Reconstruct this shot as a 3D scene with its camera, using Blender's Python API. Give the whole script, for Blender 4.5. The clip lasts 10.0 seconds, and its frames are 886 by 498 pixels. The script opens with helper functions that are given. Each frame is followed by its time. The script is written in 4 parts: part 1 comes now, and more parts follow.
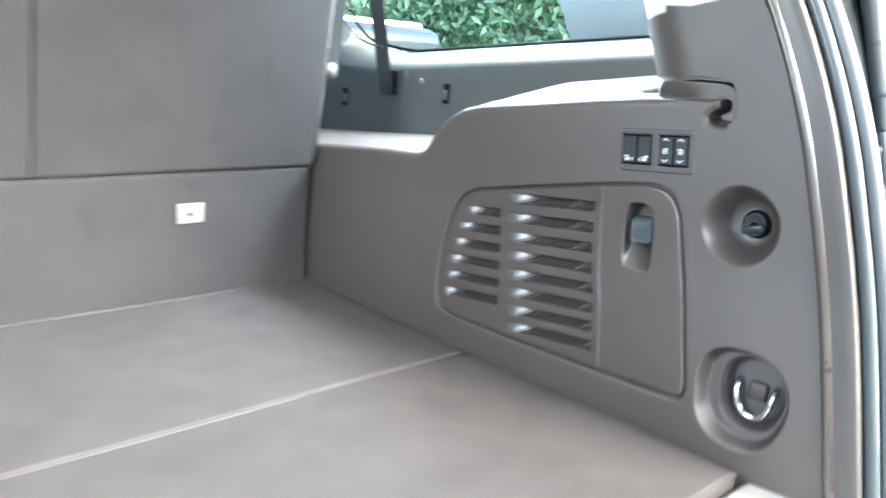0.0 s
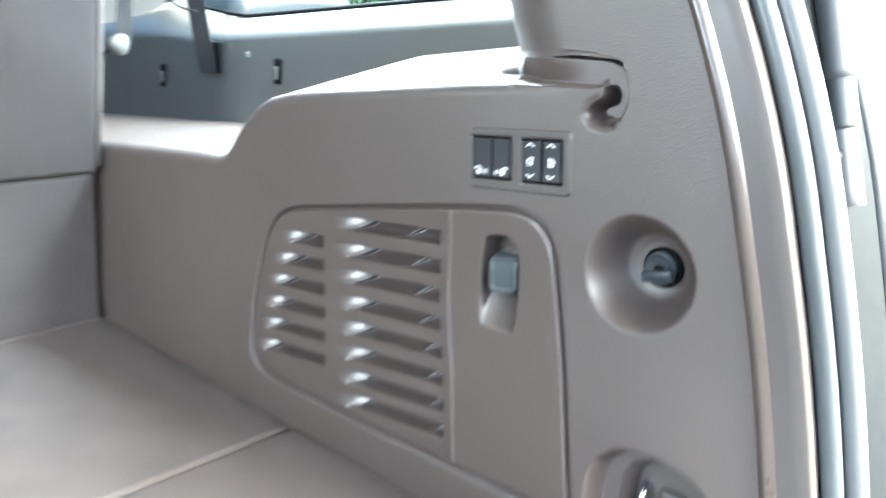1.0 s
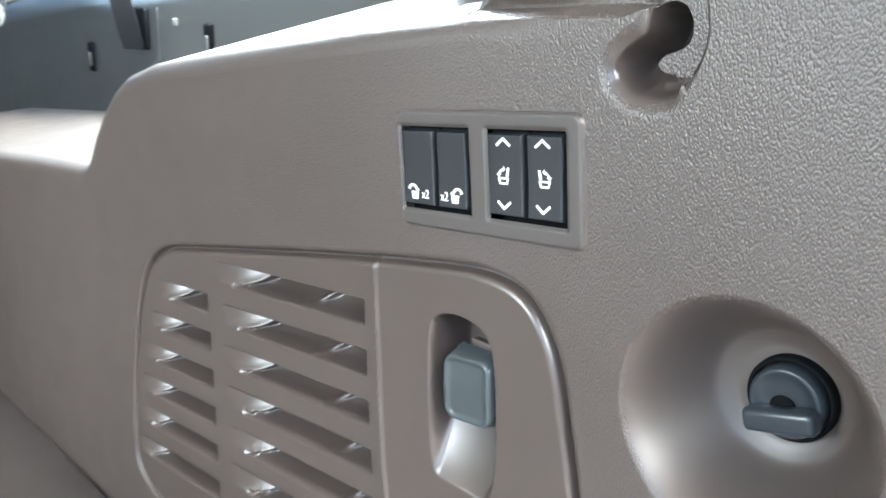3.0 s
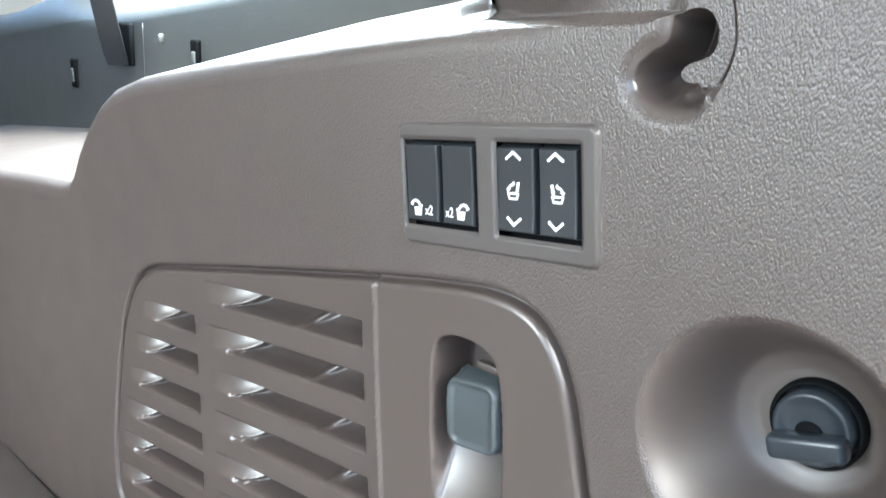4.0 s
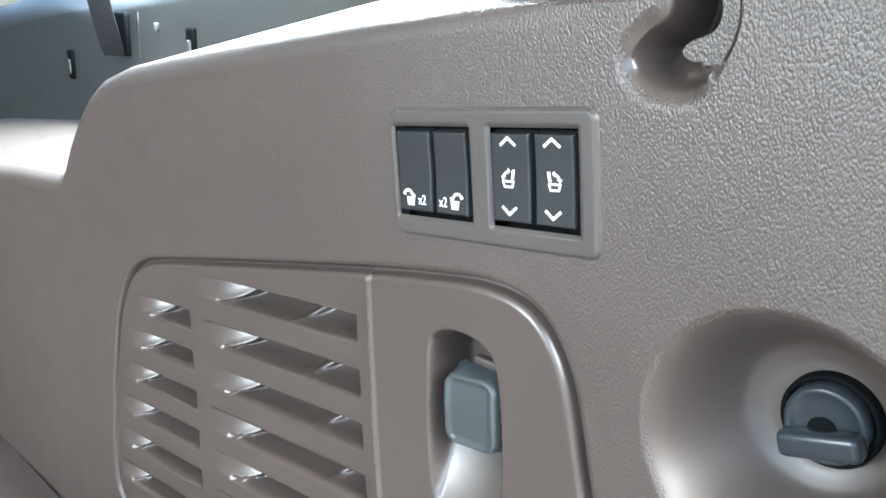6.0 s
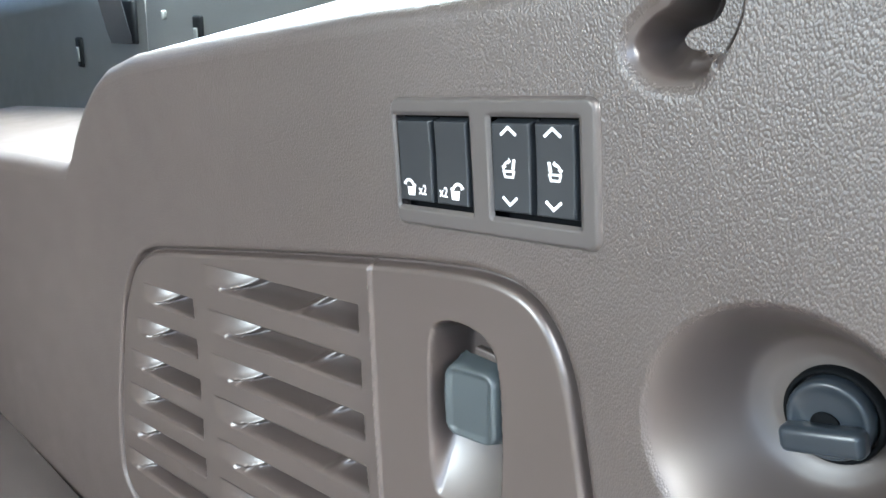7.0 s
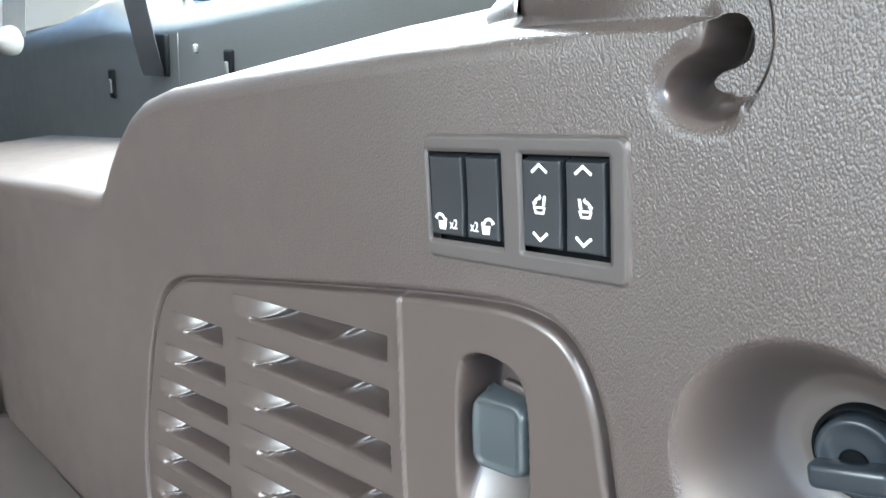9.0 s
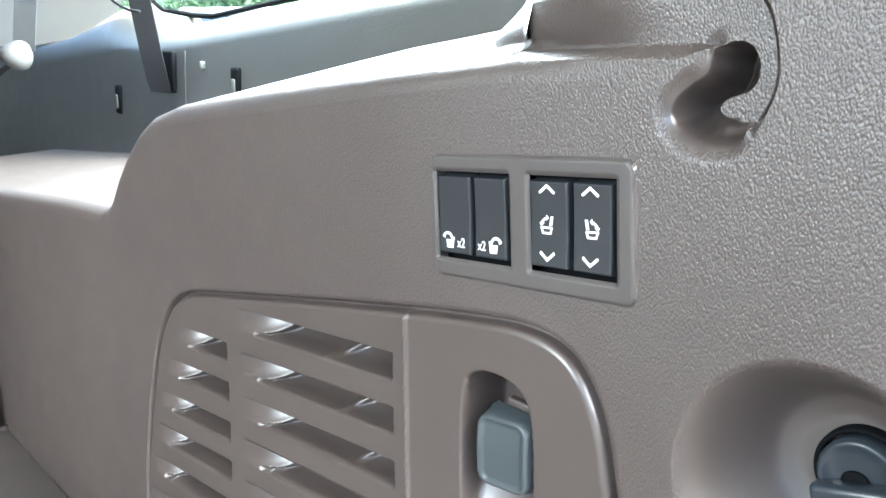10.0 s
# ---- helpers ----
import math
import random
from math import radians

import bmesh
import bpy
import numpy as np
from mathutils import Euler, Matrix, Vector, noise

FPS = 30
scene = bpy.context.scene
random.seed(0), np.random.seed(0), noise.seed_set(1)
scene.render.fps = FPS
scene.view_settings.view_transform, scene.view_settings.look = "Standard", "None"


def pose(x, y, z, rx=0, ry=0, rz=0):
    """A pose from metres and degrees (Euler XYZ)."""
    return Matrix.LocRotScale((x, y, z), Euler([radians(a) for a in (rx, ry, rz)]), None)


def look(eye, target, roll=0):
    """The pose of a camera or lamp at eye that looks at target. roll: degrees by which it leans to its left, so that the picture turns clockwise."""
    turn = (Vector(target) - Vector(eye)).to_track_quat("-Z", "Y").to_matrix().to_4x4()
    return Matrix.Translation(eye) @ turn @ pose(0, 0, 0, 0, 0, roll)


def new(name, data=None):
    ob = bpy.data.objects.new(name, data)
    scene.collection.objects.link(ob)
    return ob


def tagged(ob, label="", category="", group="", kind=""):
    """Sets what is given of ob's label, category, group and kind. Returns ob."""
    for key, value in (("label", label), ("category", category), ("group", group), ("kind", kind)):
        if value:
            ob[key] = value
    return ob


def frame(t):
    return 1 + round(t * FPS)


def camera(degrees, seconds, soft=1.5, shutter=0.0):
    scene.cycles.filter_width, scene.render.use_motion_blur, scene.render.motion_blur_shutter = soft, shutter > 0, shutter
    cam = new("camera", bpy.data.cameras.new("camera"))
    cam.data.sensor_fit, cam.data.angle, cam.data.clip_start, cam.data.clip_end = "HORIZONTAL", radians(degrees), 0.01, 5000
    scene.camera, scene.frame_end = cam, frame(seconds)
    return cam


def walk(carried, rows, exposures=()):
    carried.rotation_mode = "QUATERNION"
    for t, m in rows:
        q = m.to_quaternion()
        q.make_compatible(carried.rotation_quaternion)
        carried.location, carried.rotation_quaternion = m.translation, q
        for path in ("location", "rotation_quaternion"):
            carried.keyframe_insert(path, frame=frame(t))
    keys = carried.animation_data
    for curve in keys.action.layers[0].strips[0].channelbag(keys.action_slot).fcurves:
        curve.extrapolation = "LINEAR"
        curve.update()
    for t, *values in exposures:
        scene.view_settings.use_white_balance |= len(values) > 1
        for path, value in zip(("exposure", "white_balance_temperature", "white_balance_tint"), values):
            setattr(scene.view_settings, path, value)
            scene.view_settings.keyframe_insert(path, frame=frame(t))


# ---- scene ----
cam = camera(56.6, 10.0, shutter=1.0)
PATH = [
    (0, (-0.066, 0.077, 0.449), (1.3, 1.455, -0.036), 5.1),
    (0.5, (0.122, 0.144, 0.442), (1.512, 1.49, -0.063), 5.7),
    (1, (0.268, 0.223, 0.46), (1.732, 1.466, -0.098), 4.2),
    (1.5, (0.436, 0.247, 0.451), (1.777, 1.655, -0.019), 1.4),
    (2, (0.562, 0.302, 0.443), (1.785, 1.788, -0.102), 0.9),
    (2.2, (0.574, 0.331, 0.429), (1.789, 1.809, -0.152), 0.9),
    (3.3, (0.578, 0.404, 0.411), (1.961, 1.719, -0.188), 2.0),
    (3.5, (0.575, 0.409, 0.405), (1.963, 1.721, -0.188), 2.7),
    (4, (0.581, 0.411, 0.411), (1.965, 1.743, -0.144), 1.8),
    (4.5, (0.584, 0.411, 0.413), (1.97, 1.741, -0.143), 1.3),
    (5, (0.589, 0.414, 0.411), (1.978, 1.731, -0.169), 1.1),
    (5.5, (0.592, 0.417, 0.409), (1.969, 1.749, -0.166), 0.9),
    (7, (0.601, 0.416, 0.409), (1.939, 1.77, -0.206), 0.7),
    (7.5, (0.598, 0.416, 0.409), (1.925, 1.793, -0.176), 0.7),
    (8, (0.596, 0.417, 0.41), (1.916, 1.807, -0.159), 0.8),
    (8.5, (0.596, 0.414, 0.412), (1.913, 1.811, -0.149), 0.7),
    (9, (0.593, 0.415, 0.412), (1.913, 1.815, -0.132), 1.0),
    (9.5, (0.59, 0.415, 0.413), (1.916, 1.821, -0.101), 1.5),
    (10, (0.587, 0.414, 0.413), (1.917, 1.822, -0.087), 1.8),
]
walk(cam, [(t, look(eye, target, roll)) for t, eye, target, roll in PATH],
     [(0.0, 4.08, 5400, -1), (0.5, 4.3, 5450, -1), (1.0, 4.48, 5500, -1), (2.0, 4.36, 5700, -1), (3.5, 4.57, 5750, 0), (5.0, 4.55, 5700, 0), (10.0, 4.6, 5700, 0)])

# ---- daylight: bright overcast sky through the open tailgate and the side glass ----
world = bpy.data.worlds.new("sky")
scene.world = world
world.use_nodes = True
wn = world.node_tree
sky = wn.nodes.new("ShaderNodeTexSky")
sky.sky_type = "NISHITA"
sky.sun_disc = False
sky.sun_elevation, sky.sun_rotation = radians(32), radians(162)
sky.air_density, sky.dust_density, sky.ozone_density = 0.7, 8.0, 0.6
wn.links.new(sky.outputs[0], wn.nodes["Background"].inputs[0])
wn.nodes["Background"].inputs[1].default_value = 0.15

sun = new("sun", bpy.data.lights.new("sun", "SUN"))
sun.data.energy, sun.data.angle, sun.data.color = 0.10, radians(75), (1.0, 0.985, 0.97)
sun.matrix_world = look((2.3, -7.0, 4.6), (0, 0, 0))

# sky light entering through the upper half of the side window's opening
glow = new("window_daylight", bpy.data.lights.new("window_daylight", "AREA"))
glow.data.shape, glow.data.size, glow.data.size_y = "RECTANGLE", 0.74, 0.14
glow.data.energy, glow.data.color = 2.4, (0.97, 1.0, 1.0)
glow.matrix_world = look((1.085, 1.00, 0.655), (0.96, 0.99, 0.38))

# fill lamp added at the unseen far quarter window, to brighten the side trim
glow_2 = new("far_side_fill", bpy.data.lights.new("far_side_fill", "AREA"))
glow_2.data.shape, glow_2.data.size, glow_2.data.size_y = "RECTANGLE", 0.50, 0.44
glow_2.data.energy, glow_2.data.color = 1.5, (1.0, 0.965, 0.92)
glow_2.matrix_world = look((-0.77, 1.0, 0.71), (0.83, 0.95, 0.36))


# ---- materials ----
def material(name, colour, rough=0.5, metal=0.0, mottled=0.12, mottle_size=9.0, grain=None, spec=0.5):
    """A surface with slow mottling; grain: (cells or fibres, per metre, depth in metres, strength)."""
    m = bpy.data.materials.new(name)
    m.use_nodes = True
    nt = m.node_tree
    b = nt.nodes["Principled BSDF"]
    b.inputs["Roughness"].default_value = rough
    b.inputs["Metallic"].default_value = metal
    b.inputs["Specular IOR Level"].default_value = spec
    co = nt.nodes.new("ShaderNodeTexCoord")
    no = nt.nodes.new("ShaderNodeTexNoise")
    no.inputs["Scale"].default_value, no.inputs["Detail"].default_value = mottle_size, 6.0
    nt.links.new(co.outputs["Object"], no.inputs["Vector"])
    ramp = nt.nodes.new("ShaderNodeMapRange")
    ramp.inputs["From Min"].default_value, ramp.inputs["From Max"].default_value = 0.3, 0.7
    ramp.inputs["To Min"].default_value, ramp.inputs["To Max"].default_value = 1 - mottled, 1 + mottled
    nt.links.new(no.outputs["Fac"], ramp.inputs["Value"])
    mul = nt.nodes.new("ShaderNodeVectorMath")
    mul.operation = "SCALE"
    mul.inputs[0].default_value = colour
    nt.links.new(ramp.outputs[0], mul.inputs["Scale"])
    nt.links.new(mul.outputs[0], b.inputs["Base Color"])
    rr = nt.nodes.new("ShaderNodeMapRange")
    rr.inputs["To Min"].default_value, rr.inputs["To Max"].default_value = max(0.02, rough - 0.08), min(1, rough + 0.08)
    n2 = nt.nodes.new("ShaderNodeTexNoise")
    n2.inputs["Scale"].default_value, n2.inputs["Detail"].default_value = mottle_size * 4, 4.0
    nt.links.new(co.outputs["Object"], n2.inputs["Vector"])
    nt.links.new(n2.outputs["Fac"], rr.inputs["Value"])
    nt.links.new(rr.outputs[0], b.inputs["Roughness"])
    if grain:
        kind, per_metre, depth, strength = grain
        bump = nt.nodes.new("ShaderNodeBump")
        bump.inputs["Strength"].default_value, bump.inputs["Distance"].default_value = strength, depth
        if kind == "cells":
            warp = nt.nodes.new("ShaderNodeTexNoise")
            warp.inputs["Scale"].default_value, warp.inputs["Detail"].default_value = per_metre * 0.4, 0.0
            nt.links.new(co.outputs["Object"], warp.inputs["Vector"])
            add = nt.nodes.new("ShaderNodeVectorMath")
            add.operation = "MULTIPLY_ADD"
            add.inputs[1].default_value = (0.22 / per_metre,) * 3
            nt.links.new(warp.outputs["Color"], add.inputs[0])
            nt.links.new(co.outputs["Object"], add.inputs[2])
            tex = nt.nodes.new("ShaderNodeTexVoronoi")
            tex.feature = "SMOOTH_F1"
            tex.inputs["Smoothness"].default_value = 0.2
            tex.inputs["Scale"].default_value = per_metre
            lay = nt.nodes.new("ShaderNodeMapping")
            lay.inputs["Rotation"].default_value, lay.inputs["Scale"].default_value = (radians(-28), 0, 0), (1.0, 1.45, 0.85)
            nt.links.new(add.outputs[0], lay.inputs["Vector"])
            nt.links.new(lay.outputs[0], tex.inputs["Vector"])
            bump.invert = True
            nt.links.new(tex.outputs["Distance"], bump.inputs["Height"])
        else:
            tex = nt.nodes.new("ShaderNodeTexNoise")
            tex.inputs["Scale"].default_value, tex.inputs["Detail"].default_value = per_metre, 8.0
            tex.inputs["Roughness"].default_value = 0.7
            nt.links.new(co.outputs["Object"], tex.inputs["Vector"])
            nt.links.new(tex.outputs["Fac"], bump.inputs["Height"])
        nt.links.new(bump.outputs[0], b.inputs["Normal"])
    return m


def stained(m, size, low, high, shade):
    """Uneven darker blotches of dirt over a fabric."""
    nt = m.node_tree
    b = nt.nodes["Principled BSDF"]
    source = b.inputs["Base Color"].links[0].from_socket
    co = nt.nodes.new("ShaderNodeTexCoord")
    no = nt.nodes.new("ShaderNodeTexNoise")
    no.inputs["Scale"].default_value, no.inputs["Detail"].default_value = size, 5.0
    nt.links.new(co.outputs["Object"], no.inputs["Vector"])
    r = nt.nodes.new("ShaderNodeMapRange")
    r.inputs["From Min"].default_value, r.inputs["From Max"].default_value = low, high
    r.inputs["To Min"].default_value, r.inputs["To Max"].default_value = 1.0, shade
    nt.links.new(no.outputs["Fac"], r.inputs["Value"])
    mul = nt.nodes.new("ShaderNodeVectorMath")
    mul.operation = "SCALE"
    nt.links.new(source, mul.inputs[0])
    nt.links.new(r.outputs[0], mul.inputs["Scale"])
    nt.links.new(mul.outputs[0], b.inputs["Base Color"])


TAUPE = (0.0615, 0.0485, 0.0420)
M_trim = material("grained_taupe_plastic", TAUPE, 0.44, mottled=0.05, grain=("cells", 980, 0.0008, 0.30), spec=0.75)
M_smooth = material("satin_taupe_plastic", TAUPE, 0.34, mottled=0.05, grain=("fibres", 900, 0.0002, 0.10), spec=0.9)
M_bowl = material("satin_bowl_plastic", TAUPE, 0.47, mottled=0.05, grain=("fibres", 900, 0.0002, 0.10), spec=0.8)
M_edge = material("polished_taupe_edge", TAUPE, 0.30, mottled=0.05, grain=("fibres", 700, 0.0002, 0.1), spec=0.9)
M_bezel = material("satin_bezel_plastic", (0.066, 0.058, 0.054), 0.42, mottled=0.04, grain=("fibres", 1200, 0.0001, 0.1))
M_quarter = material("grey_green_trim_plastic", (0.068, 0.070, 0.066), 0.40, mottled=0.06, grain=("cells", 500, 0.0004, 0.3))
M_black = material("matt_black_plastic", (0.004, 0.0045, 0.005), 0.7, mottled=0.1, spec=0.06)
M_switch = material("charcoal_switch_plastic", (0.018, 0.0205, 0.023), 0.38, mottled=0.08, grain=("fibres", 2500, 0.0001, 0.15))
M_mark = material("white_switch_print", (0.85, 0.86, 0.86), 0.6, mottled=0.02)
M_latch = material("blue_grey_latch_plastic", (0.047, 0.057, 0.060), 0.38, mottled=0.05)
M_cap = material("charcoal_cap_plastic", (0.022, 0.028, 0.034), 0.32, mottled=0.08)
M_chrome = material("polished_steel", (0.75, 0.75, 0.76), 0.12, metal=1.0, mottled=0.05)
M_carpet = material("taupe_load_carpet", (0.053, 0.0475, 0.0465), 0.95, mottled=0.10, mottle_size=14, grain=("fibres", 900, 0.002, 0.6), spec=0.1)
M_flap = material("grey_seat_carpet", (0.039, 0.0365, 0.0375), 0.95, mottled=0.09, mottle_size=12, grain=("fibres", 1100, 0.0015, 0.5), spec=0.1)
stained(M_carpet, 9.0, 0.55, 0.75, 0.86)
stained(M_flap, 14.0, 0.60, 0.74, 0.84)
M_binding = material("pale_carpet_binding", (0.056, 0.051, 0.049), 0.8, mottled=0.06)
M_cream = material("cream_pillar_fabric", (0.68, 0.65, 0.58), 0.8, mottled=0.03, grain=("fibres", 1200, 0.0004, 0.3))
M_belt = material("grey_seat_belt_webbing", (0.013, 0.0135, 0.015), 0.7, mottled=0.08, grain=("fibres", 1500, 0.0006, 0.4), spec=0.04)
M_belt_pale = material("pale_grey_seat_belt_webbing", (0.036, 0.038, 0.041), 0.7, mottled=0.08, grain=("fibres", 1500, 0.0006, 0.4), spec=0.04)
M_white = material("white_plastic", (0.30, 0.30, 0.296), 0.40, mottled=0.03)
M_tag = material("white_fabric_tag", (0.20, 0.195, 0.19), 0.8, mottled=0.05)
M_seal = material("grey_rubber_seal", (0.062, 0.070, 0.075), 0.35, mottled=0.08)
M_seal_pale = material("pale_rubber_seal", (0.085, 0.091, 0.096), 0.38, mottled=0.06)
M_clip = material("grey_clip_plastic", (0.085, 0.09, 0.085), 0.5, mottled=0.06)
M_guide = material("translucent_grey_plastic", (0.055, 0.057, 0.057), 0.45, mottled=0.05)
M_paint = material("silver_blue_body_paint", (0.036, 0.042, 0.046), 0.30, mottled=0.03)
# body paint at about a third: the jamb's shade is in the colour
M_jamb = material("shaded_jamb_paint", (0.0125, 0.0150, 0.0165), 0.5, mottled=0.06, spec=0.12)
M_strut = material("pale_grey_strut_paint", (0.10, 0.106, 0.111), 0.3, mottled=0.04)
M_sill = material("pale_sill_plastic", (0.22, 0.21, 0.20), 0.5, mottled=0.05, grain=("cells", 500, 0.0004, 0.3))
M_leaf = material("hedge_leaf", (0.12, 0.20, 0.11), 0.6, mottled=0.3, mottle_size=1.2)
M_grass = material("lawn", (0.10, 0.17, 0.06), 0.9, mottled=0.25, mottle_size=1.5)
M_paving = material("grey_asphalt", (0.10, 0.10, 0.10), 0.9, mottled=0.2, mottle_size=3, grain=("fibres", 60, 0.01, 0.5))
M_siding = material("white_siding", (0.50, 0.50, 0.495), 0.6, mottled=0.04)
M_tint = material("dark_car_glass", (0.02, 0.025, 0.03), 0.15, mottled=0.05, spec=0.2)
M_tyre = material("tyre_rubber", (0.02, 0.02, 0.02), 0.8)

M_glass = bpy.data.materials.new("clear_window_glass")
M_glass.use_nodes = True
_g = M_glass.node_tree.nodes["Principled BSDF"]
_g.inputs["Transmission Weight"].default_value = 1.0
_g.inputs["Roughness"].default_value = 0.0
_g.inputs["IOR"].default_value = 1.05
_g.inputs["Base Color"].default_value = (0.93, 0.97, 0.95, 1)


# ---- mesh helpers ----
def thing(name, label, category, group="", kind="", at=(0, 0, 0)):
    ob = new(name)
    ob.location = at
    return tagged(ob, label, category, group, kind)


def finish(name, me, mat, parent=None, label="", smooth=True):
    me.materials.append(mat)
    if smooth:
        me.polygons.foreach_set("use_smooth", [True] * len(me.polygons))
    ob = new(name, me)
    if parent is not None:
        ob.parent = parent
        ob.matrix_parent_inverse = Matrix.Translation(parent.matrix_basis.translation).inverted() if parent.parent is None else Matrix.Identity(4)
    if label:
        ob["label"] = label
    return ob


def part(name, bm, mat, parent=None, label="", smooth=True):
    me = bpy.data.meshes.new(name)
    bmesh.ops.recalc_face_normals(bm, faces=bm.faces)
    bm.to_mesh(me)
    bm.free()
    return finish(name, me, mat, parent, label, smooth)


def grid(name, p, mat, parent=None, label="", keep=None, closed=False):
    """A sheet through the points p[i, j]; keep: which of its cells stay; closed: the last column joins the first."""
    if closed:
        p = np.concatenate([p, p[:1]], 0)
    n, m = p.shape[:2]
    idx = np.arange(n * m).reshape(n, m)
    q = np.stack([idx[:-1, :-1], idx[:-1, 1:], idx[1:, 1:], idx[1:, :-1]], -1)
    q = q[keep] if keep is not None else q.reshape(-1, 4)
    used, inv = np.unique(q, return_inverse=True)
    me = bpy.data.meshes.new(name)
    me.vertices.add(len(used))
    me.vertices.foreach_set("co", p.reshape(-1, 3)[used].astype(np.float32).ravel())
    me.loops.add(q.size)
    me.loops.foreach_set("vertex_index", inv.astype(np.int32).ravel())
    me.polygons.add(len(q))
    me.polygons.foreach_set("loop_start", np.arange(0, q.size, 4, dtype=np.int32))
    me.update(calc_edges=True)
    return finish(name, me, mat, parent, label)


def block(x0, x1, y0, y1, z0, z1, r=0.0, seg=3, bm=None):
    """A box with rounded edges."""
    bm = bm or bmesh.new()
    c = bmesh.ops.create_cube(bm, size=1.0)["verts"]
    bmesh.ops.scale(bm, vec=(x1 - x0, y1 - y0, z1 - z0), verts=c)
    bmesh.ops.translate(bm, vec=((x0 + x1) / 2, (y0 + y1) / 2, (z0 + z1) / 2), verts=c)
    if r:
        edges = list({e for v in c for e in v.link_edges})
        bmesh.ops.bevel(bm, geom=edges, offset=r, segments=seg, profile=0.5, affect="EDGES")
    return bm


def tube(points, radius, sides=10, closed=False, flat=1.0):
    """A round rod along points."""
    pts = [Vector(p) for p in points]
    rings = []
    for i, p in enumerate(pts):
        a = pts[i - 1] if (i or closed) else p
        b = pts[(i + 1) % len(pts)] if (i + 1 < len(pts) or closed) else p
        d = (b - a).normalized()
        u = d.cross(Vector((0.13, 0.2, 0.97))).normalized()
        v = d.cross(u)
        rings.append([tuple(p + radius * (math.cos(k) * u + flat * math.sin(k) * v)) for k in np.linspace(0, 2 * math.pi, sides, endpoint=False)])
    bm = bmesh.new()
    vs = [[bm.verts.new(c) for c in r] for r in rings]
    n = len(vs)
    for i in range(n if closed else n - 1):
        for k in range(sides):
            bm.faces.new((vs[i][k], vs[i][(k + 1) % sides], vs[(i + 1) % n][(k + 1) % sides], vs[(i + 1) % n][k]))
    if not closed:
        bm.faces.new(vs[0]), bm.faces.new(vs[-1])
    return bm


def smooth(a, b, v):
    u = np.clip((v - a) / (b - a), 0, 1)
    return u * u * (3 - 2 * u)


def rounded(poly, times=3):
    """Corner cutting of a closed outline."""
    p = np.array(poly, float)
    for _ in range(times):
        q = np.roll(p, -1, 0)
        p = np.stack([0.75 * p + 0.25 * q, 0.25 * p + 0.75 * q], 1).reshape(-1, 2)
    return p


def eased(line, times=3):
    """An open line with its corners cut."""
    for _ in range(times):
        cut = [line[0]]
        for (a, b), (c, d) in zip(line[:-1], line[1:]):
            cut += [(a * 0.75 + c * 0.25, b * 0.75 + d * 0.25), (a * 0.25 + c * 0.75, b * 0.25 + d * 0.75)]
        line = cut + [line[-1]]
    return line


def distance(poly, y, z):
    """Signed distance to a closed outline, negative inside."""
    best, inside = np.full(y.shape, 9.0), np.zeros(y.shape, bool)
    for (ay, az), (by, bz) in zip(poly, np.roll(poly, -1, 0)):
        ey, ez = by - ay, bz - az
        k = np.clip(((y - ay) * ey + (z - az) * ez) / (ey * ey + ez * ez + 1e-15), 0, 1)
        best = np.minimum(best, np.hypot(y - ay - k * ey, z - az - k * ez))
        hit = ((az > z) != (bz > z)) & (y < ey * (z - az) / (ez if abs(ez) > 1e-12 else 1e-12) + ay)
        inside ^= hit
    return np.where(inside, -best, best)


def along(line, y, z):
    """Distance to an open line."""
    best = np.full(y.shape, 9.0)
    for (ay, az), (by, bz) in zip(line[:-1], line[1:]):
        ey, ez = by - ay, bz - az
        k = np.clip(((y - ay) * ey + (z - az) * ez) / (ey * ey + ez * ez), 0, 1)
        best = np.minimum(best, np.hypot(y - ay - k * ey, z - az - k * ez))
    return best


# ---- the right-hand side trim: one moulded shell with recesses ----
def shell_x(y, z):
    """Where the plain face of the trim stands."""
    x = 0.806 + 0.0205 * smooth(-0.02, 0.27, z) 
    x = x - 0.018 * smooth(0.95, 1.30, y) * np.clip((z + 0.1) / 0.3, 0, 1)
    return x + 1.0 * np.maximum(0, 0.5 - y) ** 2


def rear_edge(z):
    return 0.352 + 0.20 * z + 0.15 * z * z + 0.6 * np.clip(z - 0.35, 0, 0.25) ** 2 + 0.3 * np.maximum(z - 0.60, 0)


TOP_Y = [0.6375, 0.702, 0.795, 0.930, 0.966, 0.985, 1.004, 1.021, 1.034, 1.0455, 1.060, 1.133, 1.265, 1.32, 1.80]
TOP_Z = [0.4087, 0.4004, 0.3858, 0.3646, 0.3545, 0.3440, 0.3280, 0.3090, 0.2900, 0.2790, 0.2750, 0.2705, 0.2580, 0.2520, 0.205]

